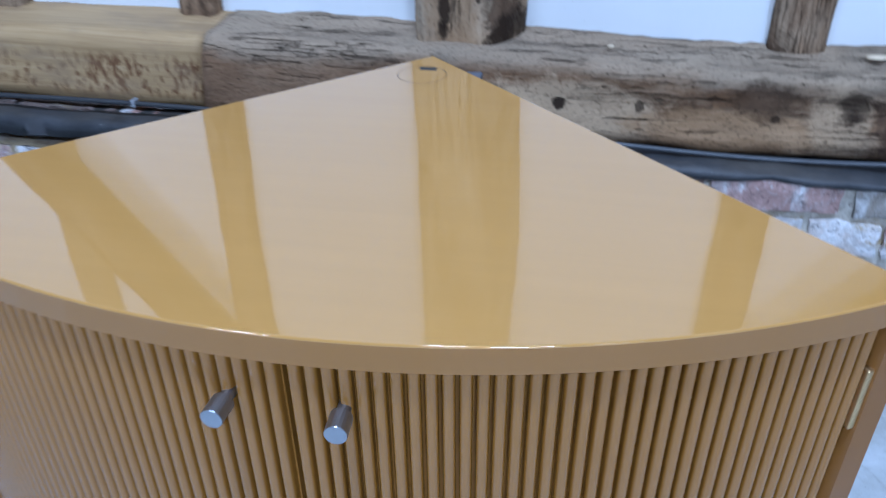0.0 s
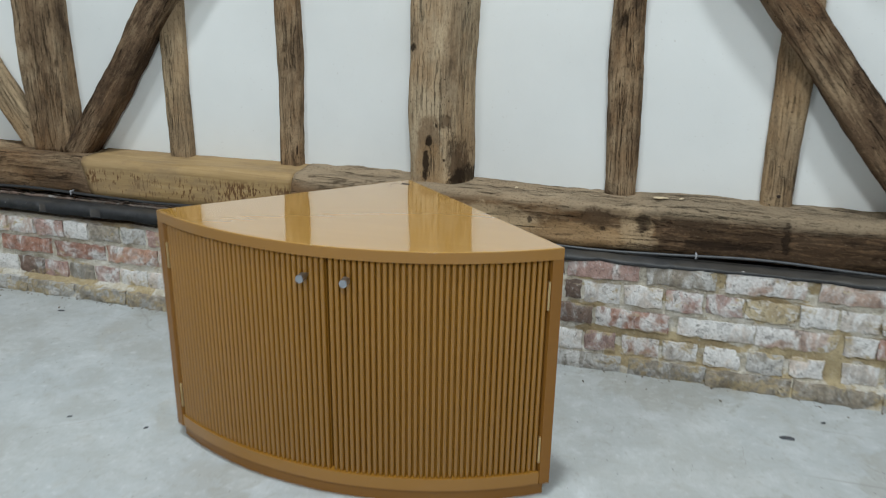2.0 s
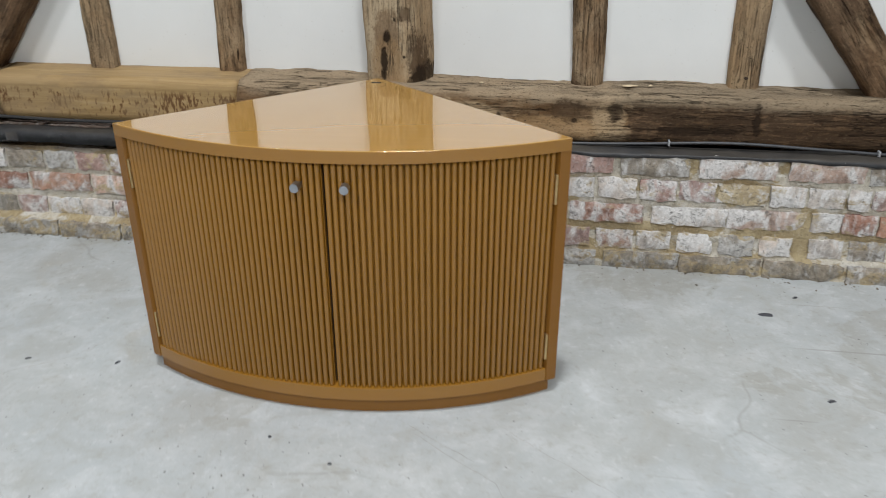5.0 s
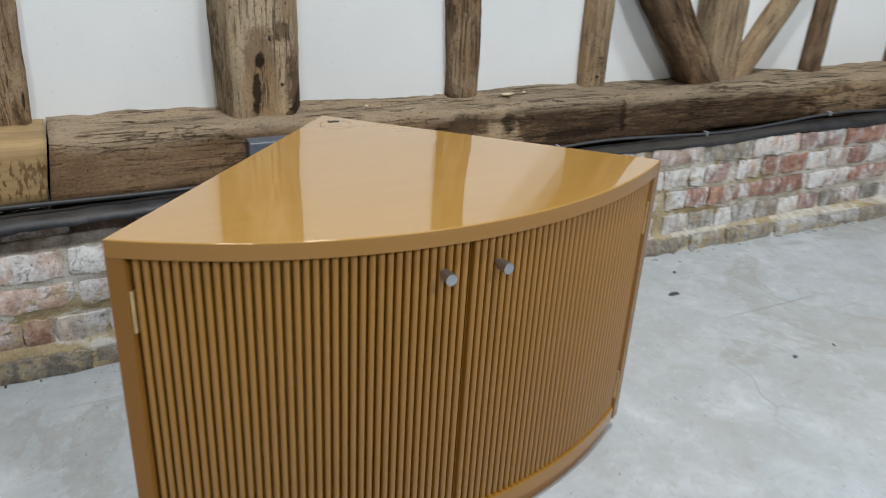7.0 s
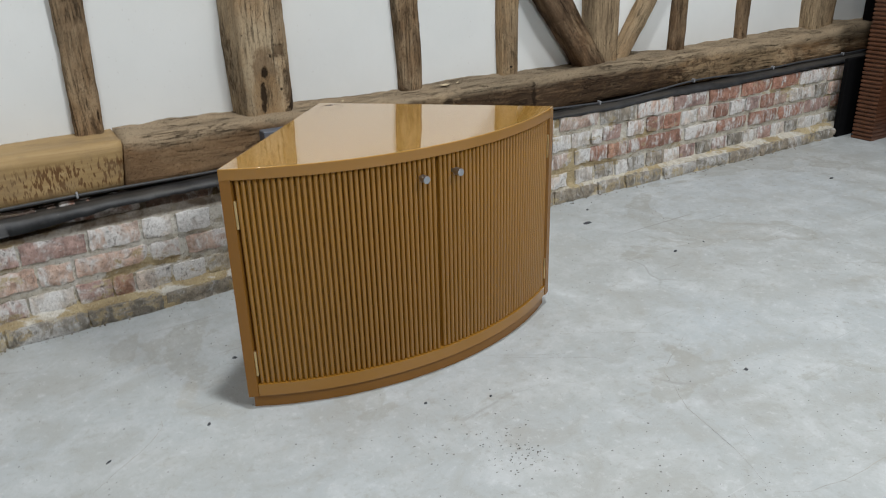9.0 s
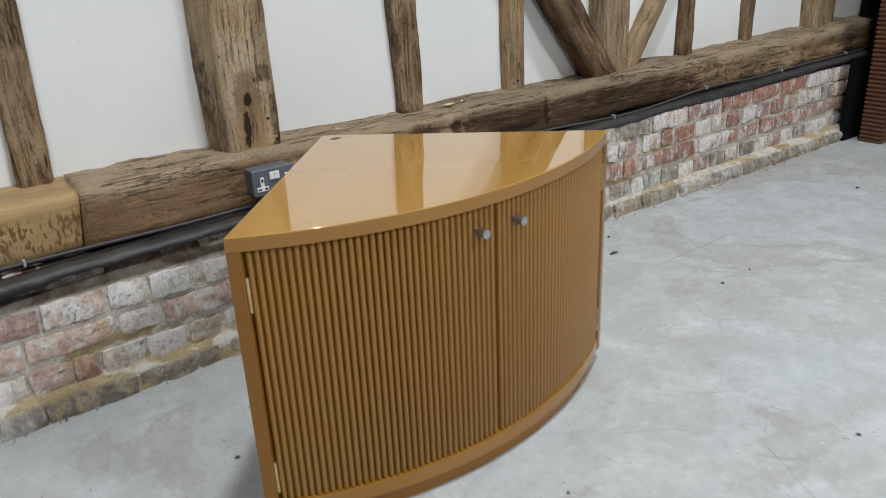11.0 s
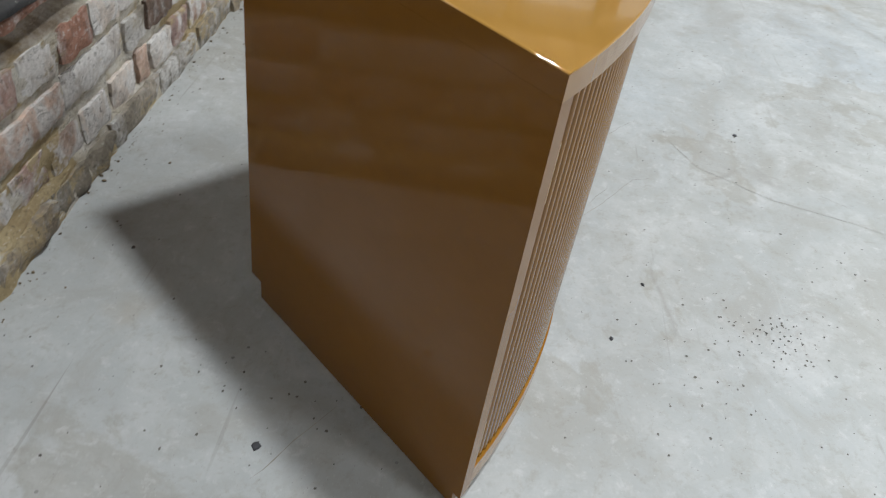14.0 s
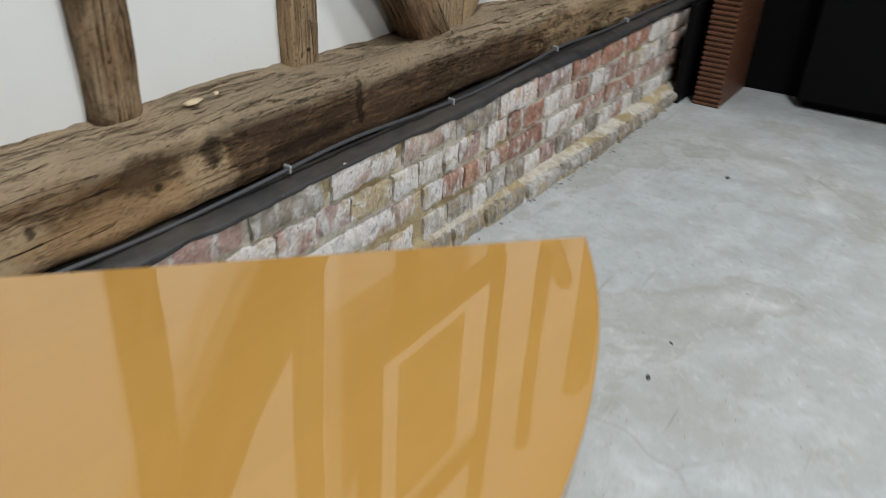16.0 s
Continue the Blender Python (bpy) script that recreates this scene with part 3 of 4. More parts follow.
        bmesh.ops.bevel(bm, geom=rim, offset=bevel, segments=2, affect="EDGES", profile=0.5)
    return bm


def hewn(length, w, d, seed, rough=0.007, wander=0.012, step=0.022, corner=0.014, cut=(0.0, 0.0), bend=0.0):
    """A hand-hewn timber: local z runs along it, x across its face, y into the wall."""
    bm = bmesh.new()
    ring = []
    nx, ny = max(5, int(w / 0.018)), max(4, int(d / 0.025))
    for i in range(nx):
        ring.append((-w / 2 + corner + (w - 2 * corner) * i / (nx - 1), -d / 2))
    for i in range(ny):
        ring.append((w / 2, -d / 2 + corner + (d - 2 * corner) * i / (ny - 1)))
    for i in range(nx):
        ring.append((w / 2 - corner - (w - 2 * corner) * i / (nx - 1), d / 2))
    for i in range(ny):
        ring.append((-w / 2, d / 2 - corner - (d - 2 * corner) * i / (ny - 1)))
    count = max(2, int(length / step))
    rings = []
    off = Vector((seed * 7.3, seed * 3.1, seed * 1.7))
    for j in range(count + 1):
        z = length * j / count
        sx = wander * noise.noise(Vector((z * 1.6, 0, 0)) + off) + 4 * bend * (j / count) * (1 - j / count)
        grow = 1 + 0.07 * noise.noise(Vector((z * 2.3, 5, 0)) + off)
        row = []
        for x, y in ring:
            q = Vector((x * 9, y * 9, z * 3.0)) + off
            q2 = Vector((x * 34, y * 34, z * 9)) + off
            q3 = Vector((x * 90, y * 90, z * 32)) + off
            k = 1 + (rough * noise.noise(q) + 0.5 * rough * noise.noise(q2) + 0.30 * rough * noise.noise(q3)) / max(0.03, math.hypot(x, y))
            lean = max(0.0, (-y / d + 0.04) / 0.54)
            x *= 1 - lean * (cut[0] if x < 0 else cut[1]) / (w / 2)
            row.append(bm.verts.new((x * grow * k + sx, y * k + 0.5 * (sx - 4 * bend * (j / count) * (1 - j / count)), z)))
        rings.append(row)
    m = len(ring)
    for a, b in zip(rings, rings[1:]):
        for k in range(m):
            bm.faces.new((a[k], a[(k + 1) % m], b[(k + 1) % m], b[k]))
    bm.faces.new(rings[0][::-1])
    bm.faces.new(rings[-1])
    return bm


# ---- the timber wall ----
BRICK_Y, SILL_Y, STUD_Y, WALL_Y, SILL_TOP = 2.037, 2.096, 2.236, 2.278, 0.606


def rise(x):
    """The sill climbs slightly towards the room's end."""
    return 0.012 * max(0.0, x - 1.3)



def plaster_wall(name, origin, along, length, height, label, material=None):
    """A plastered wall with an uneven face, 0.2 m thick; origin is the foot of its face."""
    bm = bmesh.new()
    nu, nv = int(length / 0.12), int(height / 0.12)
    ux = Vector(along).normalized()
    back = Vector((0, 0, 1)).cross(ux)
    rows = []
    for j in range(nv + 1):
        row = []
        for i in range(nu + 1):
            u, v = length * i / nu, height * j / nv
            e = 0.006 * noise.noise(Vector((u * 1.3, v * 1.3, 2.0))) + 0.003 * noise.noise(Vector((u * 4, v * 4, 9.0)))
            row.append(bm.verts.new(Vector(origin) + ux * u + Vector((0, 0, v)) + back * e))
        rows.append(row)
    for j in range(nv):
        for i in range(nu):
            bm.faces.new((rows[j][i], rows[j][i + 1], rows[j + 1][i + 1], rows[j + 1][i]))
    edge = [r[0] for r in rows] + rows[-1][1:] + [r[-1] for r in rows[-2::-1]] + rows[0][-2:0:-1]
    rear = [bm.verts.new(v.co + back * 0.2) for v in edge]
    k = len(edge)
    for i in range(k):
        bm.faces.new((edge[i], edge[(i + 1) % k], rear[(i + 1) % k], rear[i]))
    bm.faces.new(rear[::-1])
    ob = new(name, mesh_of(bm, name, material or PLASTER, True))
    return tagged(ob, label, "wall", kind="structure")


X0, X1, Y0, HIGH = -6.6, 5.6, -8.0, 8.2
plaster_wall("wall_north", (X0, WALL_Y, 0.40), (1, 0, 0), X1 - X0, HIGH - 0.40, "white plaster panels between old oak studs")
plaster_wall("wall_east", (X1, WALL_Y, 0), (0, -1, 0), WALL_Y - Y0, 3.1, "plastered end wall with its weaker light in the colour", PLASTER_DIM)
plaster_wall("gable_east", (X1, WALL_Y, 3.1), (0, -1, 0), WALL_Y - Y0, HIGH - 3.1, "dark weatherboarded gable", DARK_ENCLOSURE)
plaster_wall("wall_south", (X1, Y0, 0), (-1, 0, 0), X1 - X0, HIGH, "unseen long wall, dark to cut bounced light", DARK_ENCLOSURE)
plaster_wall("wall_west", (X0, Y0, 0), (0, 1, 0), WALL_Y - Y0, HIGH, "unseen end wall, dark to cut bounced light", DARK_ENCLOSURE)
tagged(new("ceiling", mesh_of(boxed(X0 - 0.2, X1 + 0.2, Y0 - 0.2, WALL_Y + 0.2, HIGH, HIGH + 0.2), "ceiling", DARK_ENCLOSURE)), "unseen ceiling, dark to cut bounced light", "ceiling", kind="structure")


def floor_slab():
    bm = bmesh.new()
    box(bm, X0 - 0.2, X1 + 0.2, Y0 - 0.2, WALL_Y + 0.2, -0.2, 0.0)
    return tagged(new("floor", mesh_of(bm, "floor", CONCRETE)), "pale grey worn concrete floor with scratches and specks", "floor", kind="structure")


floor_slab()


def timber(name, x0, z0, x1, z1, w, d, face, material, seed, label, category, group="", rough=0.007, wander=0.014, cut=(0.0, 0.0), bend=0.0):
    """A timber in the wall from its foot to its head, its front face at y = face."""
    foot, head = Vector((x0, face + d / 2, z0)), Vector((x1, face + d / 2, z1))
    axis = (head - foot).normalized()
    across = Vector((0, 1, 0)).cross(axis)
    m = Matrix((across, (0, 1, 0), axis)).transposed().to_4x4()
    m.translation = foot
    ob = new(name, mesh_of(hewn((head - foot).length, w, d, seed, rough, wander, cut=cut, bend=bend), name, material, True))
    ob.matrix_world = m
    return tagged(ob, label, category, group)


TOPZ = 3.3
STUDS = "studs of the timber wall"
timber("wall_stud", -0.833, SILL_TOP - 0.02, -0.800, TOPZ, 0.108, 0.10, STUD_Y, OAK_GREY, 3, "pale grey-brown oak stud standing on the sill", "stud", STUDS)
timber("wall_stud", -0.313, SILL_TOP - 0.02, -0.310, TOPZ, 0.098, 0.10, STUD_Y, OAK_BARK, 5, "narrow dark-footed oak stud in white plaster", "stud", STUDS)
timber("wall_stud", 0.981, SILL_TOP - 0.03, 0.935, TOPZ, 0.108, 0.10, STUD_Y, OAK_BARK, 8, "rough weathered oak stud in white plaster", "stud", STUDS, 0.009)
STUD_PEG = timber("wall_stud", 1.520, SILL_TOP - 0.03, 1.462, TOPZ, 0.108, 0.10, STUD_Y, OAK_GREY, 11, "pale sawn oak stud with a peg hole", "stud", STUDS, 0.005)
timber("wall_stud", 2.647, SILL_TOP - 0.03, 2.655, TOPZ, 0.10, 0.10, STUD_Y, OAK, 13, "weathered oak stud in white plaster", "stud", STUDS)
timber("wall_stud", 3.180, SILL_TOP - 0.03, 3.160, TOPZ, 0.084, 0.10, STUD_Y, OAK, 17, "weathered oak stud in white plaster", "stud", STUDS)
timber("wall_stud", -2.15, SILL_TOP - 0.02, -2.15, TOPZ, 0.10, 0.10, STUD_Y, OAK, 19, "weathered oak stud in white plaster", "stud", STUDS)
timber("wall_stud", -2.75, SILL_TOP - 0.02, -2.75, TOPZ, 0.10, 0.10, STUD_Y, OAK_GREY, 23, "weathered oak stud in white plaster", "stud", STUDS)
POSTS = "main posts of the timber wall"
MAIN_POST = timber("wall_post", 0.314, SILL_TOP - 0.03, 0.314, TOPZ, 0.238, 0.20, 2.140, OAK_POST, 29, "broad old oak post with a dark knot, on the sill", "post", POSTS, 0.008, cut=(0.022, 0.045))
timber("wall_post", -1.440, SILL_TOP - 0.02, -1.440, TOPZ, 0.208, 0.14, 2.182, OAK_BARK, 31, "brown oak post between two braces", "post", POSTS)
timber("wall_post", 2.052, SILL_TOP - 0.03, 2.015, TOPZ, 0.165, 0.14, 2.172, OAK_GREY, 37, "pale oak post between two braces", "post", POSTS, 0.005)
timber("wall_post", 3.845, SILL_TOP - 0.03, 3.83, TOPZ, 0.22, 0.14, 2.185, OAK_GREY, 41, "broad pale oak post near the room's end", "post", POSTS)
for k, (ey, ew) in enumerate(((1.55, 0.10), (1.06, 0.09), (0.30, 0.16), (-0.8, 0.10), (-1.9, 0.10))):
    ob = new("wall_stud", mesh_of(hewn(1.05, ew, 0.10, 80 + k), "wall_stud", OAK_DARK, True))
    ob.matrix_world = pose(X1 - 0.04, ey, 1.95, 0, 0, -90)
    tagged(ob, "dark oak stud in the plastered end wall", "stud", "studs of the end wall")
ob = new("tie_beam", mesh_of(hewn(9.9, 0.28, 0.20, 90), "tie_beam", OAK_DARK, True))
ob.matrix_world = Matrix.Translation((X1 - 0.11, -7.7, 3.14)) @ Matrix(((0, -1, 0), (0, 0, 1), (-1, 0, 0))).to_4x4()
tagged(ob, "heavy dark oak tie beam across the end wall", "beam")
ob = new("rail_beam", mesh_of(hewn(9.9, 0.20, 0.14, 91), "rail_beam", OAK_DARK, True))
ob.matrix_world = Matrix.Translation((X1 - 0.08, -7.7, 1.86)) @ Matrix(((0, -1, 0), (0, 0, 1), (-1, 0, 0))).to_4x4()
tagged(ob, "dark oak rail across the end wall", "beam")
BRACES = "braces of the timber wall"
timber("wall_brace", -1.332, SILL_TOP - 0.02, 0.150, 2.56, 0.116, 0.10, 2.168, OAK_DARK, 43, "dark hewn oak brace leaning between two posts", "brace", BRACES, 0.009)
timber("wall_brace", -1.532, SILL_TOP - 0.02, -2.68, 2.40, 0.122, 0.08, 2.205, OAK_GREY, 47, "slim pale oak brace leaning from a post", "brace", BRACES, bend=-0.03)
timber("wall_brace", 1.994, SILL_TOP - 0.03, 0.470, 2.56, 0.128, 0.10, 2.158, OAK_DARK, 53, "dark hewn oak brace crossing a stud", "brace", BRACES, 0.010, bend=-0.008)
timber("wall_brace", 2.187, SILL_TOP - 0.02, 3.42, 2.35, 0.080, 0.08, 2.207, OAK_GREY, 59, "slim pale oak brace leaning from a post", "brace", BRACES)


def sill(name, x0, x1, lean0, lean1, material, seed, label, z0=0.434, z1=0.600, rough=0.010):
    """A length of sill beam; its ends are cut on a lean."""
    length = x1 - x0
    bm = hewn(length, z1 - z0, 0.20, seed, rough, 0.010, 0.022, 0.02)
    for v in bm.verts:
        t = v.co.z / length
        v.co.z += (lean0 * (1 - t) + lean1 * t) * (v.co.x / (z1 - z0))
        if v.co.x > 0 and v.co.y > 0:
            v.co.x += 0.10 * v.co.y
        v.co.x += rise(x0 + v.co.z)
    ob = new(name, mesh_of(bm, name, material, True))
    m = Matrix(((0, 0, 1, x0), (0, 1, 0, SILL_Y + 0.10), (1, 0, 0, (z0 + z1) / 2), (0, 0, 0, 1)))
    ob.matrix_world = m
    return tagged(ob, label, "sill beam", "sill beams of the timber wall")


SILL_LEFT = sill("sill_beam", X0, -1.205, 0, -0.04, OAK, 61, "dark old oak sill beam on the brick plinth")
sill("sill_beam", -1.199, -0.258, -0.04, 0.02, OAK_NEW, 67, "pale new oak sill repair with dark scorched marks", rough=0.004)
SILL_OLD = sill("sill_beam", -0.252, 4.45, 0.02, 0, OAK_SILL, 71, "dark weathered oak sill beam with cracks and holes", z0=0.428, rough=0.014)

# ---- brick plinth ----


def recess(x, z):
    """The topmost course stands back under the black strip on the stretch left of the socket."""
    return 0.050 / (1 + math.exp((x - 0.55) * 14)) / (1 + math.exp((0.347 - z) * 220))


def footing(x):
    """How far the lowest course stands out before the rest."""
    return 0.012 + 0.034 / (1 + math.exp((x - 0.1) * 6)) + 0.056 / (1 + math.exp((2.3 - x) * 3.5))


def mortar_bed():
    bm = bmesh.new()
    rows = []
    nu, nv = 1150, 54
    for j in range(nv + 1):
        row = []
        for i in range(nu + 1):
            u, z = -4.6 + 9.2 * i / nu, 0.412 * j / nv
            n1 = noise.noise(Vector((u * 3.1, z * 9, 3.3)))
            n2 = noise.noise(Vector((u * 17, z * 22, 8.8)))
            n3 = noise.noise(Vector((u * 60, z * 60, 1.8)))
            y = BRICK_Y + 0.0135 - (0.012 + 0.006 * math.exp(-((u - 1.6) / 0.6) ** 2)) * max(0.0, n1 - 0.08) - 0.0055 * math.exp(-((u - 0.15) / 0.55) ** 2) + 0.0034 * n2 + 0.0030 * n3
            y -= (0.010 + 0.012 * n2) * max(0.0, 0.07 - z) / 0.07
            y -= (footing(u) - 0.006) / (1 + math.exp((z - 0.070) * 300))
            y += recess(u, z)
            row.append(bm.verts.new((u, y, z)))
        rows.append(row)
    for j in range(nv):
        for i in range(nu):
            bm.faces.new((rows[j][i], rows[j][i + 1], rows[j + 1][i + 1], rows[j + 1][i]))
    a, b = rows[-1], rows[0]
    ba = [bm.verts.new((v.co.x, WALL_Y, 0.412)) for v in (a[0], a[-1])]
    bb = [bm.verts.new((v.co.x, WALL_Y, 0.0)) for v in (b[0], b[-1])]
    bm.faces.new([*a, ba[1], ba[0]])
    bm.faces.new([ba[0], ba[1], bb[1], bb[0]])
    bm.faces.new([r[0] for r in rows] + [ba[0], bb[0]])
    bm.faces.new([r[-1] for r in rows] + [ba[1], bb[1]])
    me = mesh_of(bm, "plinth_wall", MORTAR, True)
    return tagged(new("plinth_wall", me), "low limewashed brick plinth wall with smeared mortar", "wall", kind="structure")


PLINTH = mortar_bed()


def brick_mesh(w, h, d, seed, material, rough=0.0028):
    """One worn brick; its front face is at local y = 0."""
    bm = bmesh.new()
    nx, nz = max(5, int(w / 0.022)), 4
    off = Vector((seed * 3.7, seed * 1.3, 0))
    grid = []
    for j in range(nz + 1):
        row = []
        for i in range(nx + 1):
            u, v = 2 * i / nx - 1, 2 * j / nz - 1
            x, z = w / 2 * u, h / 2 * v
            q = Vector((x * 24, z * 24, 0)) + off
            edge = max(abs(u) ** 7, abs(v) ** 5)
            y = 0.0050 * edge * (0.8 + noise.noise(q * 0.8)) + rough * noise.noise(q) * 1.6 + rough * 0.6 * noise.noise(q * 3.1)
            row.append(bm.verts.new((x + 0.008 * abs(u) * noise.noise(q * 1.6 + Vector((0, 0, 5))), y, z + 0.008 * abs(v) * noise.noise(q * 1.5 + Vector((0, 0, 9))))))
        grid.append(row)
    for j in range(nz):
        for i in range(nx):
            bm.faces.new((grid[j][i], grid[j][i + 1], grid[j + 1][i + 1], grid[j + 1][i]))
    front = len(bm.faces)
    rim = [r[0] for r in grid] + grid[-1][1:] + [r[-1] for r in grid[-2::-1]] + grid[0][-2:0:-1]
    edge = [bm.verts.new(v.co) for v in rim]
    rear = [bm.verts.new((v.co.x, d, v.co.z)) for v in rim]
    k = len(edge)
    for i in range(k):
        bm.faces.new((edge[i], edge[(i + 1) % k], rear[(i + 1) % k], rear[i]))
    me = mesh_of(bm, "brick", material)
    me.polygons.foreach_set("use_smooth", [i < front for i in range(len(me.polygons))])
    return me


@functools.lru_cache(maxsize=None)
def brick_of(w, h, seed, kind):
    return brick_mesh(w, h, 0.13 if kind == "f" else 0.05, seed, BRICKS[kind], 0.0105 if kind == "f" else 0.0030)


def set_brick(x0, x1, z, h, kind, y, rng):
    """One brick of the plinth wall between two joints."""
    x, w = (x0 + x1) / 2, x1 - x0
    size = max(0.05, round(w, 2))
    ob = new("brick", brick_of(size, h, rng.randrange(5), kind))
    ob.parent = PLINTH
    ob.matrix_local = pose(x, y + recess(x, z) - (footing(x) if z < 0.05 else 0.0) + rng.uniform(-0.003, 0.003), z + rng.uniform(-0.003, 0.003), rng.uniform(-0.8, 0.8), rng.uniform(-0.9, 0.9), rng.uniform(-0.9, 0.9)) @ Matrix.Diagonal((w / size, 1, rng.uniform(0.94, 1.05), 1))


def lay(z, pitch, phase, w, h, kinds, first, y, rng, spare="pwrmgp", runs=()):
    """A course of bricks; kinds names the bricks from the one numbered first, counted from the joint at phase. Runs are stretches laid unevenly: (kinds, both ends of each brick)."""
    for names, ends in runs:
        for k, kind in enumerate(names):
            set_brick(ends[2 * k], ends[2 * k + 1], z, h, kind, y, rng)
    i = -math.ceil((phase + 3.2) / pitch)
    while phase + pitch * i < 4.3:
        k = i - first
        kind = kinds[k] if 0 <= k < len(kinds) else rng.choice(spare)
        x = phase + pitch * (i + 0.5) + rng.uniform(-0.006, 0.006)
        half = w / 2 * rng.uniform(0.95, 1.03)
        x0, x1 = x - half, x + half
        for names, ends in runs:
            if x0 < ends[-1] + 0.012 and x1 > ends[0] - 0.012:
                x0, x1 = (x0, min(x1, ends[0] - 0.012)) if x < (ends[0] + ends[-1]) / 2 else (max(x0, ends[-1] + 0.012), x1)
        if x1 - x0 > 0.035:
            set_brick(x0, x1, z, h, kind, y, rng)
        i += 1


# ---- black fillet, cables and clips on the ledge ----


def fillet():
    bm = bmesh.new()
    prof = [(2.125, 0.429), (2.078, 0.429), (2.056, 0.427), (2.040, 0.421), (2.032, 0.412), (2.035, 0.402), (2.048, 0.397), (2.125, 0.397)]
    rings = []
    count = 640
    for i in range(count + 1):
        x = -5.2 + 9.7 * i / count
        e = 0.008 * noise.noise(Vector((x * 1.9, 1, 4))) + 0.006 * noise.noise(Vector((x * 7, 2, 4))) + 0.003 * noise.noise(Vector((x * 23, 2, 4)))
        f = 0.007 * noise.noise(Vector((x * 2.3, 7, 1))) + 0.005 * noise.noise(Vector((x * 11, 3, 1))) + 0.003 * noise.noise(Vector((x * 31, 3, 1)))
        slim = 0.008 * math.exp(-((x - 1.4) / 0.5) ** 2) - 0.032 / (1 + math.exp((x + 0.45) * 9))
        row = []
        for k, (y, z) in enumerate(prof):
            lump = 0.0035 * noise.noise(Vector((x * 16, k * 0.9, 6)))
            row.append(bm.verts.new((x, y + (e + lump if y < 2.10 else 0), z + rise(x) + (f + slim if z < 0.415 else 0.4 * f + lump if k > 0 else 0) - (0.018 / (1 + math.exp((x + 0.3) * 6)) if z > 0.41 else 0))))
        rings.append(row)
    k = len(prof)
    for a, b in zip(rings, rings[1:]):
        for j in range(k):
            bm.faces.new((a[j], a[(j + 1) % k], b[(j + 1) % k], b[j]))
    bm.faces.new(rings[0][::-1])
    bm.faces.new(rings[-1])
    return tagged(new("bitumen_fillet", mesh_of(bm, "bitumen_fillet", BITUMEN, True)), "black bitumen strip along the brick ledge", "damp strip", kind="structure")


fillet()


def cable(x0, x1, y, z, radius, material, seed, label):
    pts = []
    count = int((x1 - x0) / 0.06)
    for i in range(count + 1):
        x = x0 + (x1 - x0) * i / count
        pts.append((x, y + 0.006 * noise.noise(Vector((x * 1.4, seed, 0))), z + rise(x) + 0.019 * noise.noise(Vector((x * 1.7, seed, 5)))))
    ob = new("cable", mesh_of(tube(bmesh.new(), pts, radius), "cable", material, True))
    return tagged(ob, label, "cable"), pts


CABLE, LINE = cable(0.36, 4.4, 2.076, 0.444, 0.0050, CABLE_GREY, 2.0, "grey cable clipped along the sill's foot")
for i in range(4, len(LINE), 11):
    x, y, z = LINE[i]
    part("clip", boxed(x - 0.0035, x + 0.0035, y - 0.0095, y + 0.012, z - 0.0085, z + 0.0105, bevel=0.0025), CLIP_PALE, CABLE)
CABLE2, LINE2 = cable(-5.0, 0.24, 2.074, 0.446, 0.0060, CABLE_BLACK, 6.0, "black cable clipped along the sill's foot")
for i in range(6, len(LINE2), 14):
    x, y, z = LINE2[i]
    part("clip", boxed(x - 0.0035, x + 0.0035, y - 0.0095, y + 0.012, z - 0.0085, z + 0.0105, bevel=0.0025), CLIP_PALE, CABLE2)

# ---- double socket ----


def double_socket(x, y, z):
    root = thing("double_socket", "grey metal double wall socket with white sockets", "wall socket", at=pose(x, y, z))
    part("back_box", boxed(-0.068, 0.068, 0.008, 0.09, -0.040, 0.040, bevel=0.004), BOX_GREY, root)
    part("face_plate", boxed(-0.073, 0.073, -0.002, 0.012, -0.043, 0.043, bevel=0.005, segments=3), BOX_GREY, root)
    for sx in (-0.042, 0.042):
        bm = boxed(sx - 0.006, sx + 0.006, -0.004, 0.0, -0.012, 0.018, bevel=0.001)
        box(bm, sx - 0.019, sx + 0.019, -0.0044, 0.0, -0.026, -0.012, bevel=0.001)
        outlet = part("outlet", bm, SOCKET_WHITE, root, "white three-pin outlet")
        for hx, hz, w, h in ((0, 0.008, 0.003, 0.006), (-0.011, -0.019, 0.005, 0.003), (0.011, -0.019, 0.005, 0.003)):
            part("pin_hole", boxed(sx + hx - w, sx + hx + w, -0.0052, -0.002, hz - h, hz + h), SLOT_DARK, outlet)
    for sx in (-0.0085, 0.0085):
        part("switch", boxed(sx - 0.008, sx + 0.008, -0.007, 0.0, 0.006, 0.030, bevel=0.002), SOCKET_WHITE, root, "white rocker switch")
    for sx in (-0.060, 0.060):
        bm = bmesh.new()
        disc(bm, 0.003, -0.0035, 0.0, 10)
        part("screw", bm, ALU, root, at=pose(sx, 0, 0))


double_socket(0.304, 2.040, 0.525)

# ---- corner cabinet ----
SIDE, CAB_H, APEX = 0.557, 0.705, 0.716
SAG = APEX - SIDE
RAD = (SIDE * SIDE + SAG * SAG) / (2 * SAG)


def bow(inset, count=40, side=0.0):
    """Points of the bowed front from its left to its right end, set back by inset; side trims the ends."""
    cy = -APEX + RAD
    r = RAD - inset
    half = math.asin((SIDE - side) / RAD)
    return [(r * math.sin(a), cy - r * math.cos(a)) for a in (-half + 2 * half * i / count for i in range(count + 1))]


def side_line(t, s, off):
    """A point on a straight side: t metres from the back corner, off metres into the cabinet; s is -1 or 1."""
    k = math.sqrt(0.5)
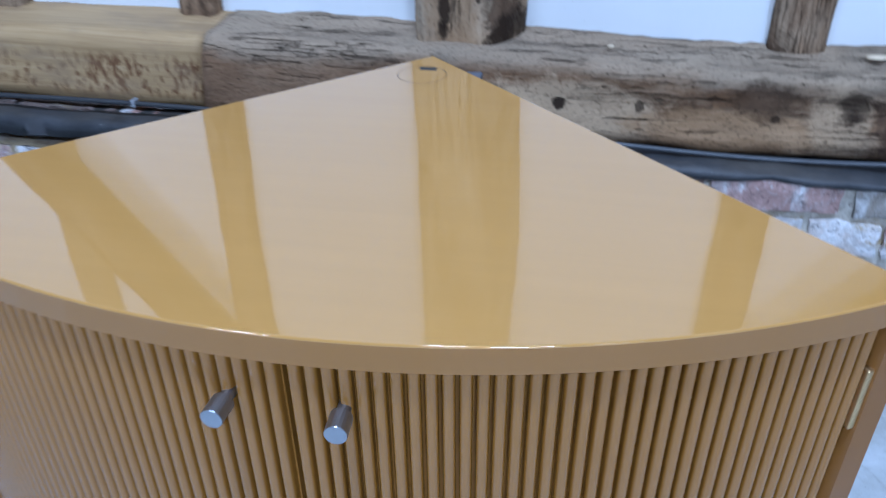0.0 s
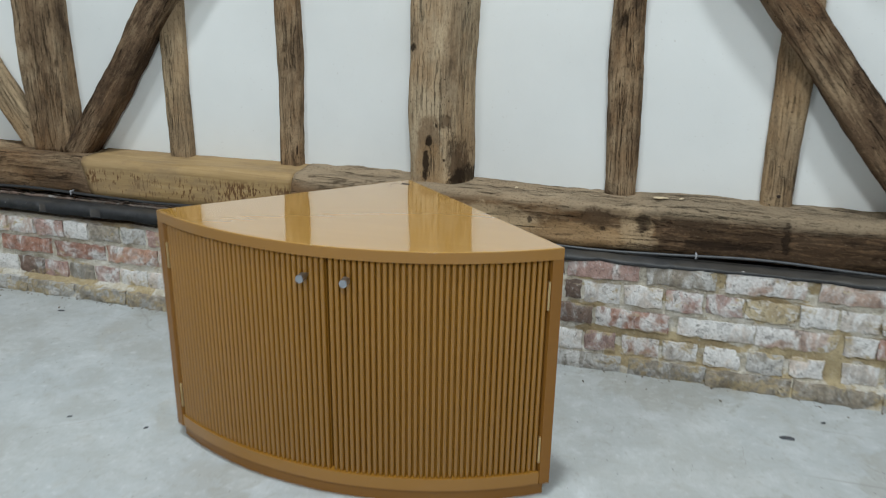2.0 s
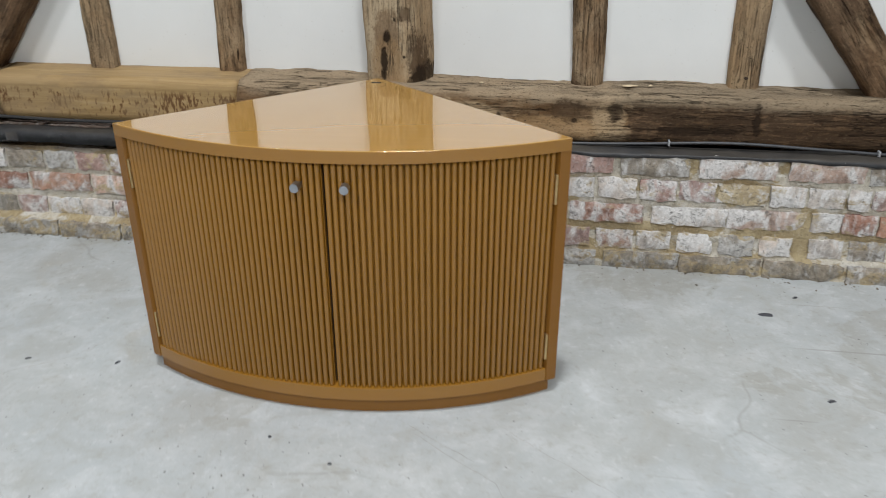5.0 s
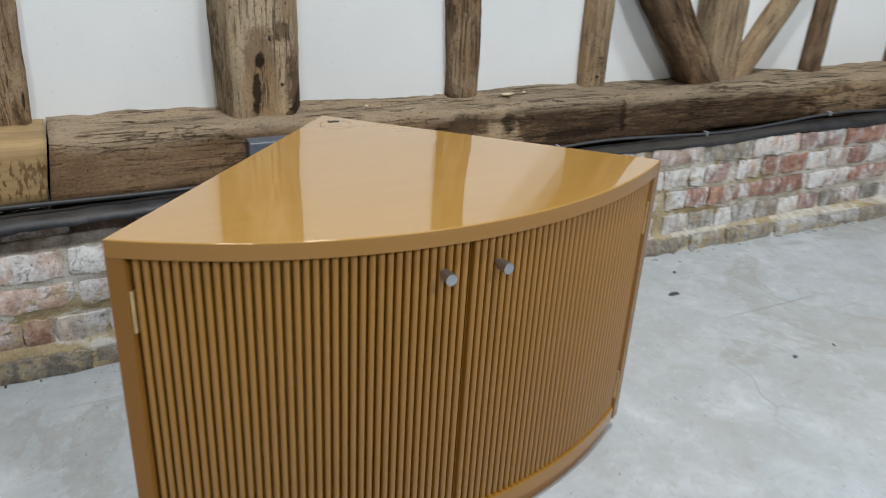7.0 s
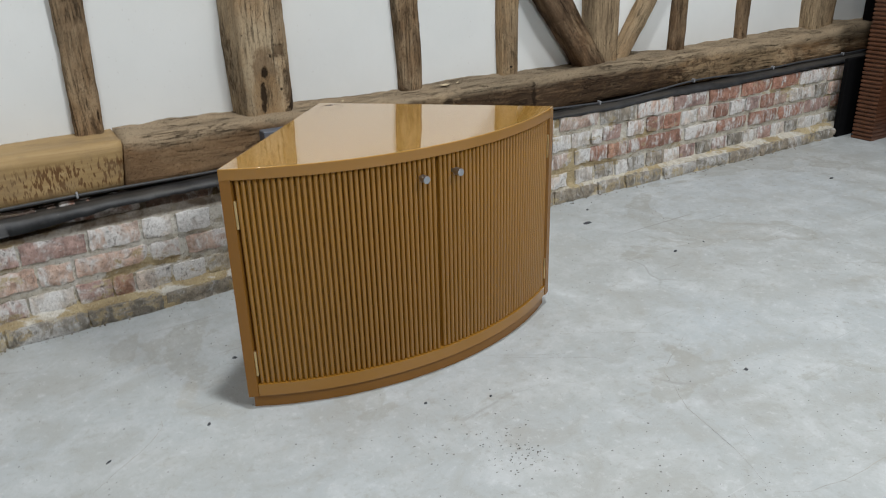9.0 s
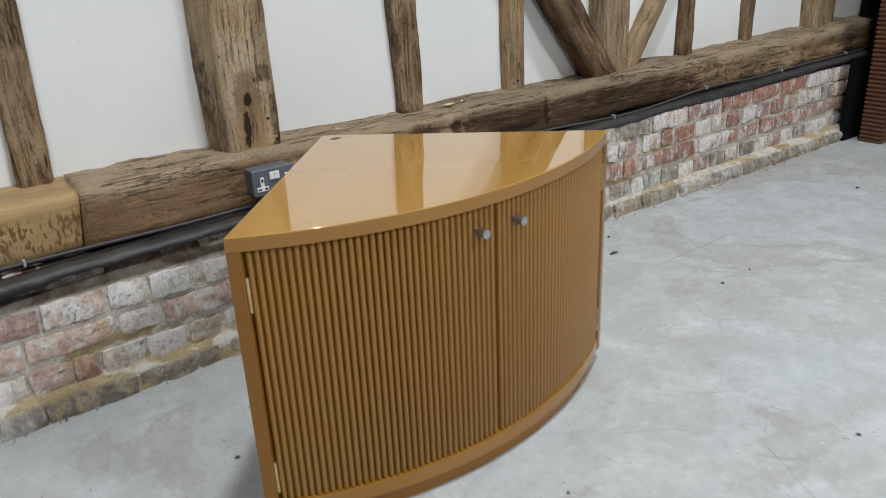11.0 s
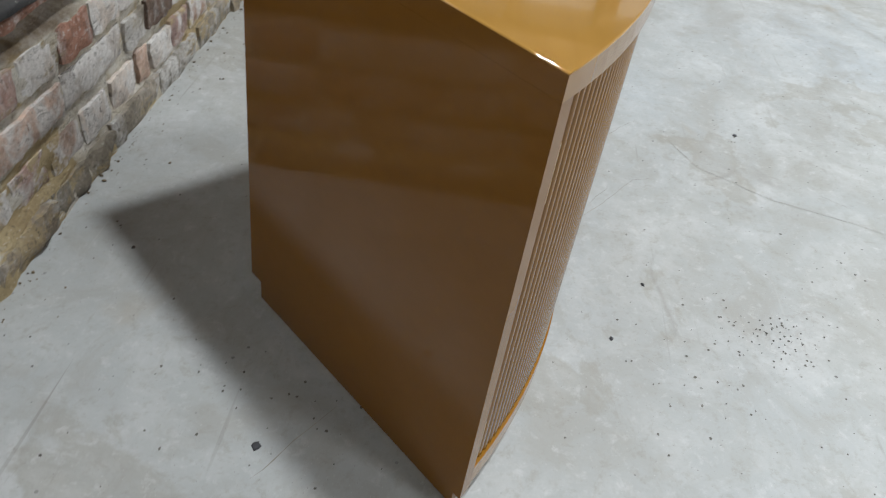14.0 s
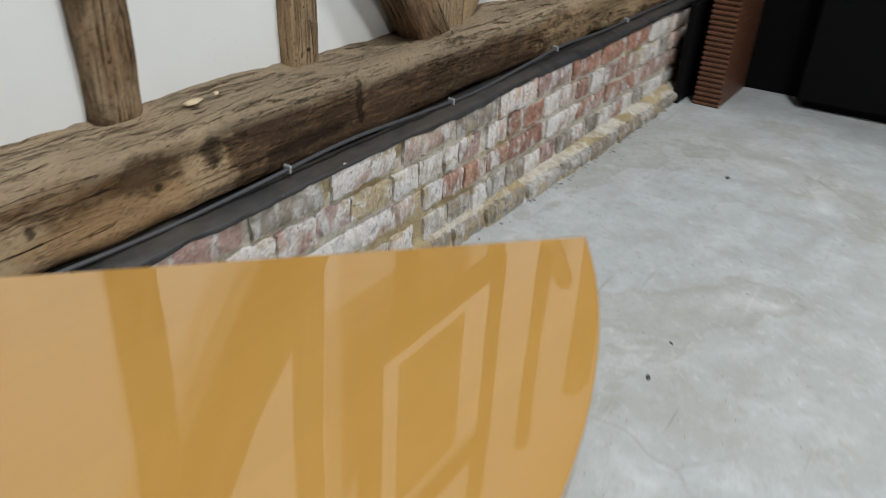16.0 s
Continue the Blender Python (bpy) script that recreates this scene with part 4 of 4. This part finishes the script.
    return (s * k * (t - off), -k * (t + off))


def corner_cabinet():
    root = thing("corner_cabinet", "glossy caramel bow-fronted corner cabinet with reeded doors", "cabinet", at=pose(0.346, 1.776, 0, 0, 0, 2.0))
    length = SIDE * math.sqrt(2)
    # the top
    bm = bmesh.new()
    rings = [[bm.verts.new((x, y, CAB_H - 0.030)) for x, y in [(0.0, 0.0)] + bow(0.0)]]
    for k in range(7):
        a, r = math.radians(15 * k), 0.0022
        inset = r * (1 - math.cos(a))
        rings.append([bm.verts.new((x, y, CAB_H - r + r * math.sin(a))) for x, y in [(0.0, -1.41 * inset)] + bow(inset, side=1.2 * inset)])
    count = len(rings[0])
    for level, (low, high) in enumerate(zip(rings, rings[1:])):
        for k in range(count):
            f = bm.faces.new((low[k], low[(k + 1) % count], high[(k + 1) % count], high[k]))
            f.smooth = level > 0
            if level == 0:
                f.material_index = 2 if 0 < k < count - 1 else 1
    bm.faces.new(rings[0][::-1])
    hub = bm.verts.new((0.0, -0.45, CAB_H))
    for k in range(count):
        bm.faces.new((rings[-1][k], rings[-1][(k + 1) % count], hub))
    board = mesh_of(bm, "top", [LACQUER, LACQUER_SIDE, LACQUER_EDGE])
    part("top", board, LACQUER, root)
    # side panels, with the back corner cut away
    for s in (-1, 1):
        a, b = side_line(0.218, s, 0.0), side_line(length, s, 0.0)
        c, d = side_line(length - 0.008, s, 0.026), side_line(0.218, s, 0.026)
        pts = [a, b, c, d] if s > 0 else [d, c, b, a]
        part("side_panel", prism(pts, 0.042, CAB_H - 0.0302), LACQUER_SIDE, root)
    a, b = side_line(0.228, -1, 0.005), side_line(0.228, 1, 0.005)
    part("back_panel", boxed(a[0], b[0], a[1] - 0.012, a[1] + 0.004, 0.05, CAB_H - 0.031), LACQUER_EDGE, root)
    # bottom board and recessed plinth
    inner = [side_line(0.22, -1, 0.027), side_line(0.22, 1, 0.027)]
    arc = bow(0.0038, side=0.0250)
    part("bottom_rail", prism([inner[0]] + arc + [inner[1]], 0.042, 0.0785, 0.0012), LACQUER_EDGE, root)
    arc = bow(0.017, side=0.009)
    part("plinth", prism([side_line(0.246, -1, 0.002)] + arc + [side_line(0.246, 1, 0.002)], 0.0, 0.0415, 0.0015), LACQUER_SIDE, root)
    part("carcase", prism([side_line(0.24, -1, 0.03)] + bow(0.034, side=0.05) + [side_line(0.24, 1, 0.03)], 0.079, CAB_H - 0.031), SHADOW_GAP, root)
    # doors with half-round reeds
    cy = -APEX + RAD
    z0, z1 = 0.0795, CAB_H - 0.0330
    face = RAD - 0.0115
    half = math.asin((SIDE - 0.0285) / RAD)
    reeds = 36
    gap = 0.0034 / RAD
    pitch = (half - gap) / reeds
    rr = face * pitch * 0.395
    bm = bmesh.new()
    rows = []
    for z, k in ((z0, 0.80), (z0 + 0.003, 1.0), (z1 - 0.010, 1.0), (z1 - 0.003, 0.93), (z1, 0.72)):
        arc = [(rr * math.sin(a), 0.0022 - 0.0068 * k * max(0.0, math.cos(a))) for a in (-math.pi / 2 + math.pi * i / 10 for i in range(11))]
        rows.append([bm.verts.new((x, y, z)) for x, y in [(-rr, 0.0100)] + arc + [(rr, 0.0100)]])
    for a, b in zip(rows, rows[1:]):
        for k in range(12):
            bm.faces.new((a[k], a[k + 1], b[k + 1], b[k]))
    sides = len(bm.faces)
    for row in (rows[0], rows[-1]):
        bm.faces.new([bm.verts.new(v.co) for v in row])
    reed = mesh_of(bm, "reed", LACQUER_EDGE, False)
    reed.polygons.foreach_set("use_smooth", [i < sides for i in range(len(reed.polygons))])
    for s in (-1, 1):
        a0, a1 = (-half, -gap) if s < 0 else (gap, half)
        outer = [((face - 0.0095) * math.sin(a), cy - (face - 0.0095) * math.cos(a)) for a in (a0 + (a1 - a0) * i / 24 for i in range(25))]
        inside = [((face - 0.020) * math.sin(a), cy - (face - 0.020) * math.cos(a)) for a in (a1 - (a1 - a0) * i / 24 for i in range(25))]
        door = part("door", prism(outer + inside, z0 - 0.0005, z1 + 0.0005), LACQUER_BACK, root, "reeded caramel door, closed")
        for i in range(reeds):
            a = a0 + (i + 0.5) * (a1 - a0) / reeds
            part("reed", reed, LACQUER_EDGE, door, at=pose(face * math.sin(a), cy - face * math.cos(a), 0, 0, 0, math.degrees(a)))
        # knob
        a = s * 0.0545 / face
        bm = disc(bmesh.new(), 0.0105, -0.036, -0.012, 24, 0.001)
        disc(bm, 0.0065, -0.013, 0.006, 16)
        part("knob", bm, ALU, door, "brushed aluminium cylinder knob", at=pose(face * math.sin(a), cy - face * math.cos(a), 0.622, 0, 0, math.degrees(a)), smooth=False)
        # hinges
        for z in (0.580, 0.145):
            a = s * (half + 0.0016)
            bm = boxed(-0.0035, 0.0035, -0.006, 0.004, -0.038, 0.038, bevel=0.0015)
            part("hinge", bm, BRASS, door, "narrow brass hinge", at=pose((face + 0.002) * math.sin(a), cy - (face + 0.002) * math.cos(a), z, 0, 0, math.degrees(a)))
    # cable disc set in the top near its back corner
    bm = bmesh.new()
    ring = []
    for r in (0.0365, 0.0373):
        ring.append([bm.verts.new((r * math.cos(a), r * math.sin(a), 0)) for a in (2 * math.pi * k / 48 for k in range(48))])
    for k in range(48):
        bm.faces.new((ring[0][k], ring[0][(k + 1) % 48], ring[1][(k + 1) % 48], ring[1][k]))
    lid = part("cable_cover_seam", bm, SHADOW_GAP, root, "fine round seam of a cable cover", at=pose(0.0, -0.088, CAB_H + 0.0003))
    part("cable_slot", boxed(-0.013, 0.013, -0.006, 0.006, -0.002, 0.0006, bevel=0.0005), SLOT_DARK, root, "small dark cable slot", at=pose(0.004, -0.062, CAB_H))
    return root


corner_cabinet()

# ---- picture on the wall, high up ----


def framed_picture():
    root = thing("framed_picture", "dark-framed picture with a white mount on the wall", "picture", at=pose(2.03, 2.138, 2.185))
    w, h = 0.425, 0.478
    for name, b in (("frame_side", (-w, -w + 0.07, -h, h)), ("frame_side", (w - 0.07, w, -h, h)), ("frame_rail", (-w + 0.0705, w - 0.0705, -h, -h + 0.07)), ("frame_rail", (-w + 0.0705, w - 0.0705, h - 0.07, h))):
        part(name, boxed(b[0], b[1], -0.03, 0.03, b[2], b[3], bevel=0.006), FRAME_DARK, root)
    part("mount", boxed(-w + 0.06, w - 0.06, 0.0, 0.01, -h + 0.06, h - 0.06), PAPER, root)
    part("print", boxed(-0.235, 0.170, -0.004, 0.0005, -0.325, 0.325), PRINT, root)


framed_picture()

# ---- the room's far end ----


def ribbed_column(x, y, w, d, h, label):
    """An upright dark unit clad with horizontal ribs."""
    root = thing("ribbed_column", label, "display unit", "ribbed units at the room's end", at=pose(x, y, 0))
    part("body", boxed(0.012, d, -w / 2 + 0.004, w / 2 - 0.004, 0.0, h), RIB_BROWN, root)
    bm = bmesh.new()
    pts = [(0.0, 0.0045), (0.0, 0.0125), (0.006, 0.0165), (d, 0.0165), (d, 0.0005), (0.006, 0.0005)]
    rows = []
    for yy in (-w / 2, w / 2):
        rows.append([bm.verts.new((px, yy, pz)) for px, pz in pts])
    k = len(pts)
    for i in range(k):
        bm.faces.new((rows[0][i], rows[0][(i + 1) % k], rows[1][(i + 1) % k], rows[1][i]))
    bm.faces.new(rows[0][::-1])
    bm.faces.new(rows[1])
    rib = mesh_of(bm, "rib", RIB_BROWN)
    part("back_strip", boxed(d + 0.012, d + 0.030, -w / 2 - 0.035, -w / 2 + 0.02, 0.0, h, bevel=0.003), RIB_BROWN, root, "narrow brown upright behind the ribs")
    for i in range(int(h / 0.024)):
        part("rib", rib, RIB_BROWN, root, at=pose(0, 0, i * 0.024))


ribbed_column(3.862, 1.838, 0.125, 0.47, 1.90, "tall dark brown unit with horizontal ribs")
ribbed_column(3.94, 0.347, 0.140, 0.47, 1.90, "tall dark brown unit with horizontal ribs beside a brick pier")


def black_cabinet():
    root = thing("black_cabinet", "matt black low cabinet between ribbed units", "cabinet", at=pose(4.17, 1.015, 0, 0, 0, 2.5))
    part("body", boxed(0.02, 0.2, -0.47, 0.47, 0.03, 1.05, bevel=0.006), BLACK_PANEL, root)
    part("plinth", boxed(0.05, 0.2, -0.45, 0.45, 0.0, 0.03), BLACK_PANEL, root)
    for i in range(2):
        part("door", boxed(0.0, 0.0195, -0.467 + 0.4685 * i, -0.002 + 0.4685 * i, 0.045, 1.03, bevel=0.003), BLACK_PANEL, root)
    part("back_panel", boxed(0.205, 0.29, -2.4, 1.20, 0.0, 1.78, bevel=0.004), BLACK_PANEL, root)


black_cabinet()


def black_unit():
    root = thing("black_unit", "matt black floor unit with a pale grey front, beside the pier", "floor unit", at=pose(3.07, -0.70, 0, 0, 0, 3))
    part("body", boxed(0.012, 0.56, -0.62, 0.0, 0.03, 0.86, bevel=0.006), BLACK_PANEL, root)
    part("plinth", boxed(0.006, 0.55, -0.61, -0.01, 0.0, 0.03), BLACK_PANEL, root)
    part("front", boxed(0.0, 0.0118, -0.61, -0.012, 0.035, 0.85, bevel=0.003), GREY_FRONT, root, "pale grey front panel")


black_unit()


def dark_gap_sheet():
    ob = new("side_board", mesh_of(boxed(3.80, 4.36, 1.955, 1.985, 0.0, 0.47, bevel=0.004), "side_board", BLACK_PANEL))
    return tagged(ob, "added black sheet darkening the gap beside the ribbed unit", "board")


dark_gap_sheet()


def brick_pier():
    root = thing("brick_pier", "square red brick pier with pale mortar", "pier", at=pose(3.605, -0.21, 0, 0, 0, 3))
    part("core", boxed(0.004, 0.70, -0.352, 0.352, 0.0, 2.19), PIER_MORTAR, root)
    rng = random.Random(5)
    full = [brick_mesh(0.229, 0.067, 0.04, 60 + s, BRICK_PIER, 0.0036) for s in range(4)]
    half = [brick_mesh(0.110, 0.067, 0.04, 70 + s, BRICK_PIER) for s in range(4)]
    for c in range(28):
        z = 0.036 + c * 0.078
        for f in range(2):
            # face towards the room, then the face towards the timber wall
            turn = -90 if f == 0 else 180
            n, meshes, pitch = (3, full, 0.2400) if (c + f) % 2 == 0 else (6, half, 0.1200)
            for i in range(n):
                u = -0.36 + pitch * (i + 0.5)
                m = pose(0.0, -u, z, 0, 0, turn) if f == 0 else pose(0.36 + u, 0.360, z, 0, 0, turn)
                part("brick", rng.choice(meshes), BRICK_PIER, root, at=m @ pose(0, rng.uniform(-0.002, 0.003), 0, 0, rng.uniform(-0.5, 0.5), 0))


brick_pier()

# ---- knots and holes in the timbers ----


def knot(parent, x, y, z, w, h, seed, name="knot"):
    """A dark rotten hollow or peg hole in a timber's face."""
    bm = bmesh.new()
    ring = []
    count = 18
    for r in (1.0, 0.62, 0.0):
        if r == 0.0:
            ring.append([bm.verts.new((0, 0.0, 0))])
            continue
        ring.append([bm.verts.new((w / 2 * r * math.cos(a) * (1 + 0.45 * noise.noise(Vector((math.cos(a) * 1.6, math.sin(a) * 1.6, seed)))), 0.003 if r == 1.0 else 0.0008, h / 2 * r * math.sin(a) * (1 + 0.35 * noise.noise(Vector((math.cos(a) * 1.6, math.sin(a) * 1.6, seed + 4)))))) for a in (2 * math.pi * k / count for k in range(count))])
    for k in range(count):
        bm.faces.new((ring[0][k], ring[0][(k + 1) % count], ring[1][(k + 1) % count], ring[1][k]))
        bm.faces.new((ring[1][k], ring[1][(k + 1) % count], ring[2][0]))
    ob = part(name, bm, ROT_AND_GAP, parent)
    ob.matrix_local = parent.matrix_world.inverted() @ Matrix.Translation((x, y, z))
    return ob


for k, (x, z, w, h) in enumerate(((-1.778, 0.492, 0.035, 0.022), (-1.727, 0.490, 0.025, 0.018), (-1.52, 0.48, 0.012, 0.012))):
    knot(SILL_LEFT, x, 2.0855, z - 0.025, w, h, 40 + k)
gap = part("split", boxed(-0.060, 0.060, -0.006, 0.006, -0.008, 0.002, bevel=0.002), ROT_AND_GAP, SILL_OLD, "dark sliver standing for the shaded gap against the plaster")
gap.matrix_local = SILL_OLD.matrix_world.inverted() @ Matrix.Translation((0.055, 2.264, 0.610))
knot(STUD_PEG, 1.515, 2.2335, 0.640, 0.020, 0.016, 50)

# ---- plaster crumb on the sill ----


def crumb(x, y, z, w, d, turn, seed):
    bm = bmesh.new()
    made = bmesh.ops.create_icosphere(bm, subdivisions=2, radius=1.0)
    for v in made["verts"]:
        k = 1 + 0.5 * noise.noise(v.co * 1.5 + Vector((seed, 0, 0)))
        v.co = Vector((v.co.x * w / 2 * k, v.co.y * d / 2 * k, v.co.z * 0.0028))
    ob = new("plaster_crumb", mesh_of(bm, "plaster_crumb", CHALK, True))
    ob.matrix_world = pose(x, y, z, 0, 0, turn)
    tagged(ob, "pale flake of plaster lying on the sill beam", "debris", "flakes on the sill")


crumb(1.128, 2.205, 0.609, 0.055, 0.024, 10, 1)
crumb(1.20, 2.215, 0.609, 0.022, 0.012, 50, 2)
crumb(0.62, 2.18, 0.609, 0.016, 0.010, 20, 3)

# ---- scratches, cracks and specks of the floor ----


def floor_marks():
    rng = random.Random(3)
    bm = bmesh.new()

    def ribbon(points, width):
        pts = [Vector((x, y, 0.0006)) for x, y in points]
        line = []
        for a, b in zip(pts, pts[1:]):
            n = max(2, int((b - a).length / 0.02))
            for k in range(n):
                p = a.lerp(b, k / n)
                e = 0.006 * noise.noise(p * 13) + 0.002 * noise.noise(p * 60)
                side = Vector((-(b - a).y, (b - a).x, 0)).normalized()
                line.append((p + side * e, side))
        rows = []
        for k, (p, side) in enumerate(line):
            w = width * 0.36 * (0.35 + 0.65 * abs(noise.noise(p * 30)) * 2) * min(1, 4 * min(k + 0.3, len(line) - k) / len(line))
            rows.append((bm.verts.new(p + side * w), bm.verts.new(p - side * w)))
        for (a, b), (c, d) in zip(rows, rows[1:]):
            bm.faces.new((a, b, d, c))

    ribbon([(-0.66, 1.06), (-0.62, 1.087), (-0.47, 1.204), (-0.419, 1.259), (-0.41, 1.33)], 0.0030)
    ribbon([(1.143, 0.802), (0.916, 0.689), (0.812, 0.51), (0.778, 0.332), (0.70, 0.14)], 0.0026)
    ribbon([(0.763, 1.09), (1.128, 0.813)], 0.0022)
    ribbon([(1.20, 0.08), (1.038, 0.089), (0.886, 0.094), (0.787, 0.116), (0.70, 0.17)], 0.0034)
    ribbon([(0.56, 1.02), (0.598, 0.999), (0.702, 0.922), (0.796, 0.859), (0.83, 0.80)], 0.0024)
    ribbon([(-0.19, 1.503), (-0.113, 1.454), (-0.012, 1.401)], 0.0030)
    ribbon([(0.509, 1.07), (0.767, 0.91)], 0.0020)
    ribbon([(1.9, 0.95), (2.25, 0.72), (2.6, 0.62)], 0.0030)
    for _ in range(60):
        x, y, a, ln = rng.uniform(-1.6, 3.2), rng.uniform(-0.7, 1.9), rng.uniform(0, math.pi), rng.uniform(0.03, 0.16)
        ribbon([(x, y), (x + ln * math.cos(a), y + ln * math.sin(a))], 0.0015)
    ob = new("floor_scratches", mesh_of(bm, "floor_scratches", SCRATCH))
    tagged(ob, "fine brown scratches and cracks in the concrete floor", "floor scratches", kind="stuff")
    bm = bmesh.new()
    spots = [(rng.uniform(-2.4, 4.0), rng.uniform(-1.2, 1.97), rng.uniform(0.0010, 0.0028)) for _ in range(2200)]
    for cx, cy, sd, count in ((0.312, 0.60, 0.035, 60), (0.30, 0.72, 0.07, 40), (0.10, 0.80, 0.06, 14), (-0.15, 0.66, 0.08, 14), (1.10, 0.55, 0.03, 6), (0.55, 0.40, 0.10, 25), (-0.05, 1.55, 0.12, 30)):
        spots += [(rng.gauss(cx, sd), rng.gauss(cy, sd), rng.uniform(0.0012, 0.0034)) for _ in range(count)]
    for x, y, rad in spots:
        if (x - 0.36) ** 2 + (y - 1.45) ** 2 < 0.12:
            continue
        t, k = rng.uniform(0, 6), rng.uniform(0.5, 1.0)
        bm.faces.new([bm.verts.new((x + rad * math.cos(a + t) * rng.uniform(0.7, 1.2), y + k * rad * math.sin(a + t) * rng.uniform(0.7, 1.2), 0.0006)) for a in (2 * math.pi * i / 7 for i in range(7))])
    ob = new("floor_marks", mesh_of(bm, "floor_marks", SPECK))
    return tagged(ob, "small dark specks in the concrete floor", "floor marks", kind="stuff")


floor_marks()

# ---- crumbs of brick and mortar along the wall's foot ----


def wall_crumbs():
    rng = random.Random(21)
    bm = bmesh.new()
    for _ in range(520):
        x = rng.choice((rng.uniform(-2.0, 0.9), rng.uniform(0.9, 3.7)))
        near = BRICK_Y - footing(x) - 0.004
        y = near - abs(rng.gauss(0, 0.012)) - rng.choice((0, 0, 0, 0, rng.uniform(0, 0.10)))
        r = rng.uniform(0.0007, 0.0019) * rng.choice((0.7, 1, 1, 2.4))
        made = bmesh.ops.create_icosphere(bm, subdivisions=1, radius=1.0)
        turn = Matrix.Rotation(rng.uniform(0, 3), 3, "Z")
        for v in made["verts"]:
            p = turn @ Vector((v.co.x * r * rng.uniform(0.8, 1.8), v.co.y * r * rng.uniform(0.7, 1.1), v.co.z * r * 0.6))
            v.co = p + Vector((x, y, r * 0.5))
    ob = new("wall_crumbs", mesh_of(bm, "wall_crumbs", CRUMBLE))
    return tagged(ob, "brown crumbs of mortar along the brick wall's foot", "debris", kind="stuff")


wall_crumbs()

# ---- loose chips on the floor ----


def chip(x, y, w, d, turn, seed):
    bm = bmesh.new()
    made = bmesh.ops.create_icosphere(bm, subdivisions=2, radius=1.0)
    rng = random.Random(seed)
    for v in made["verts"]:
        k = 1 + 0.35 * noise.noise(v.co * 1.7 + Vector((seed, 0, 0)))
        v.co = Vector((v.co.x * w / 2 * k, v.co.y * d / 2 * k, max(0, v.co.z) * 0.004))
    ob = new("floor_chip", mesh_of(bm, "floor_chip", DEBRIS, True))
    ob.matrix_world = pose(x, y, 0.0, 0, 0, turn)
    tagged(ob, "small dark chip of debris on the concrete floor", "debris", "chips on the floor")


for i, (x, y, w, d, turn) in enumerate(((1.581, 1.750, 0.050, 0.022, 5), (1.701, 1.881, 0.020, 0.010, 40), (1.647, 1.298, 0.022, 0.012, 20), (1.115, 0.549, 0.014, 0.012, 80), (0.232, 0.946, 0.010, 0.008, 0), (0.405, 0.871, 0.010, 0.007, 30), (1.819, 1.300, 0.016, 0.006, 60), (3.029, 1.495, 0.030, 0.016, 10), (-0.133, 1.510, 0.016, 0.014, 10), (0.253, 1.862, 0.008, 0.007, 0), (-0.544, 0.794, 0.012, 0.008, 10), (-1.207, 1.864, 0.030, 0.010, 15), (-0.31, 1.20, 0.018, 0.008, 50), (-0.575, 1.183, 0.018, 0.006, 35))):
    chip(x, y, w, d, turn, i)

# ---- bricks of the plinth wall ----
LAYER = random.Random(11)
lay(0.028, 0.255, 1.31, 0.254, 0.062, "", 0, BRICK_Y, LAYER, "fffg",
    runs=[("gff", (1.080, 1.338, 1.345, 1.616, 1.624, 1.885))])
lay(0.106, 0.1275, 1.22, 0.114, 0.070, "wmwwmwmwwmwwpwywmpwwpwwgowwyywwggwmgmgwmwg", -24, BRICK_Y, LAYER,
    runs=[("wdmgmwwmwmoww", (-1.702, -1.578, -1.566, -1.438, -1.428, -1.310, -1.300, -1.173, -1.162, -1.048, -1.038, -0.910, -0.899, -0.775, -0.765, -0.645, -0.635, -0.498, -0.488, -0.378, -0.370, -0.303, -0.294, -0.172, -0.164, -0.048)),
        ("wmowwgwwg", (0.800, 0.911, 0.920, 1.027, 1.050, 1.180, 1.190, 1.306, 1.331, 1.446, 1.469, 1.582, 1.605, 1.708, 1.764, 1.873, 1.894, 2.015))])
lay(0.203, 0.262, 1.463, 0.246, 0.067, "prrrpwppwgowywrrprrrm", -12, BRICK_Y, LAYER,
    runs=[("rropppp", (-1.645, -1.386, -1.362, -1.108, -1.096, -0.850, -0.838, -0.602, -0.592, -0.490, -0.478, -0.240, -0.228, -0.130)),
        ("drwpwro", (0.800, 0.941, 0.952, 1.203, 1.233, 1.480, 1.485, 1.736, 1.756, 1.851, 1.857, 1.961, 1.970, 2.100))])
lay(0.293, 0.1290, 1.19, 0.115, 0.070, "pmmgpmpmmpwgwpwwmwrwpdppmmywwppprrwprpmrpwwg", -24, BRICK_Y, LAYER,
    runs=[("ppmwggmmmpww", (-1.717, -1.604, -1.594, -1.460, -1.449, -1.307, -1.296, -1.180, -1.170, -1.024, -1.014, -0.898, -0.888, -0.762, -0.752, -0.640, -0.630, -0.432, -0.420, -0.256, -0.242, -0.147, -0.123, -0.008)),
        ("dwwmmywwwm", (0.840, 0.894, 0.905, 1.031, 1.042, 1.171, 1.183, 1.303, 1.314, 1.432, 1.442, 1.600, 1.610, 1.721, 1.732, 1.849, 1.858, 1.925, 1.936, 2.050))])
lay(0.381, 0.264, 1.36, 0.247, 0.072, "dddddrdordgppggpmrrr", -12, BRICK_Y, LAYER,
    runs=[("mgpp", (0.843, 1.087, 1.110, 1.336, 1.370, 1.616, 1.656, 1.892))])
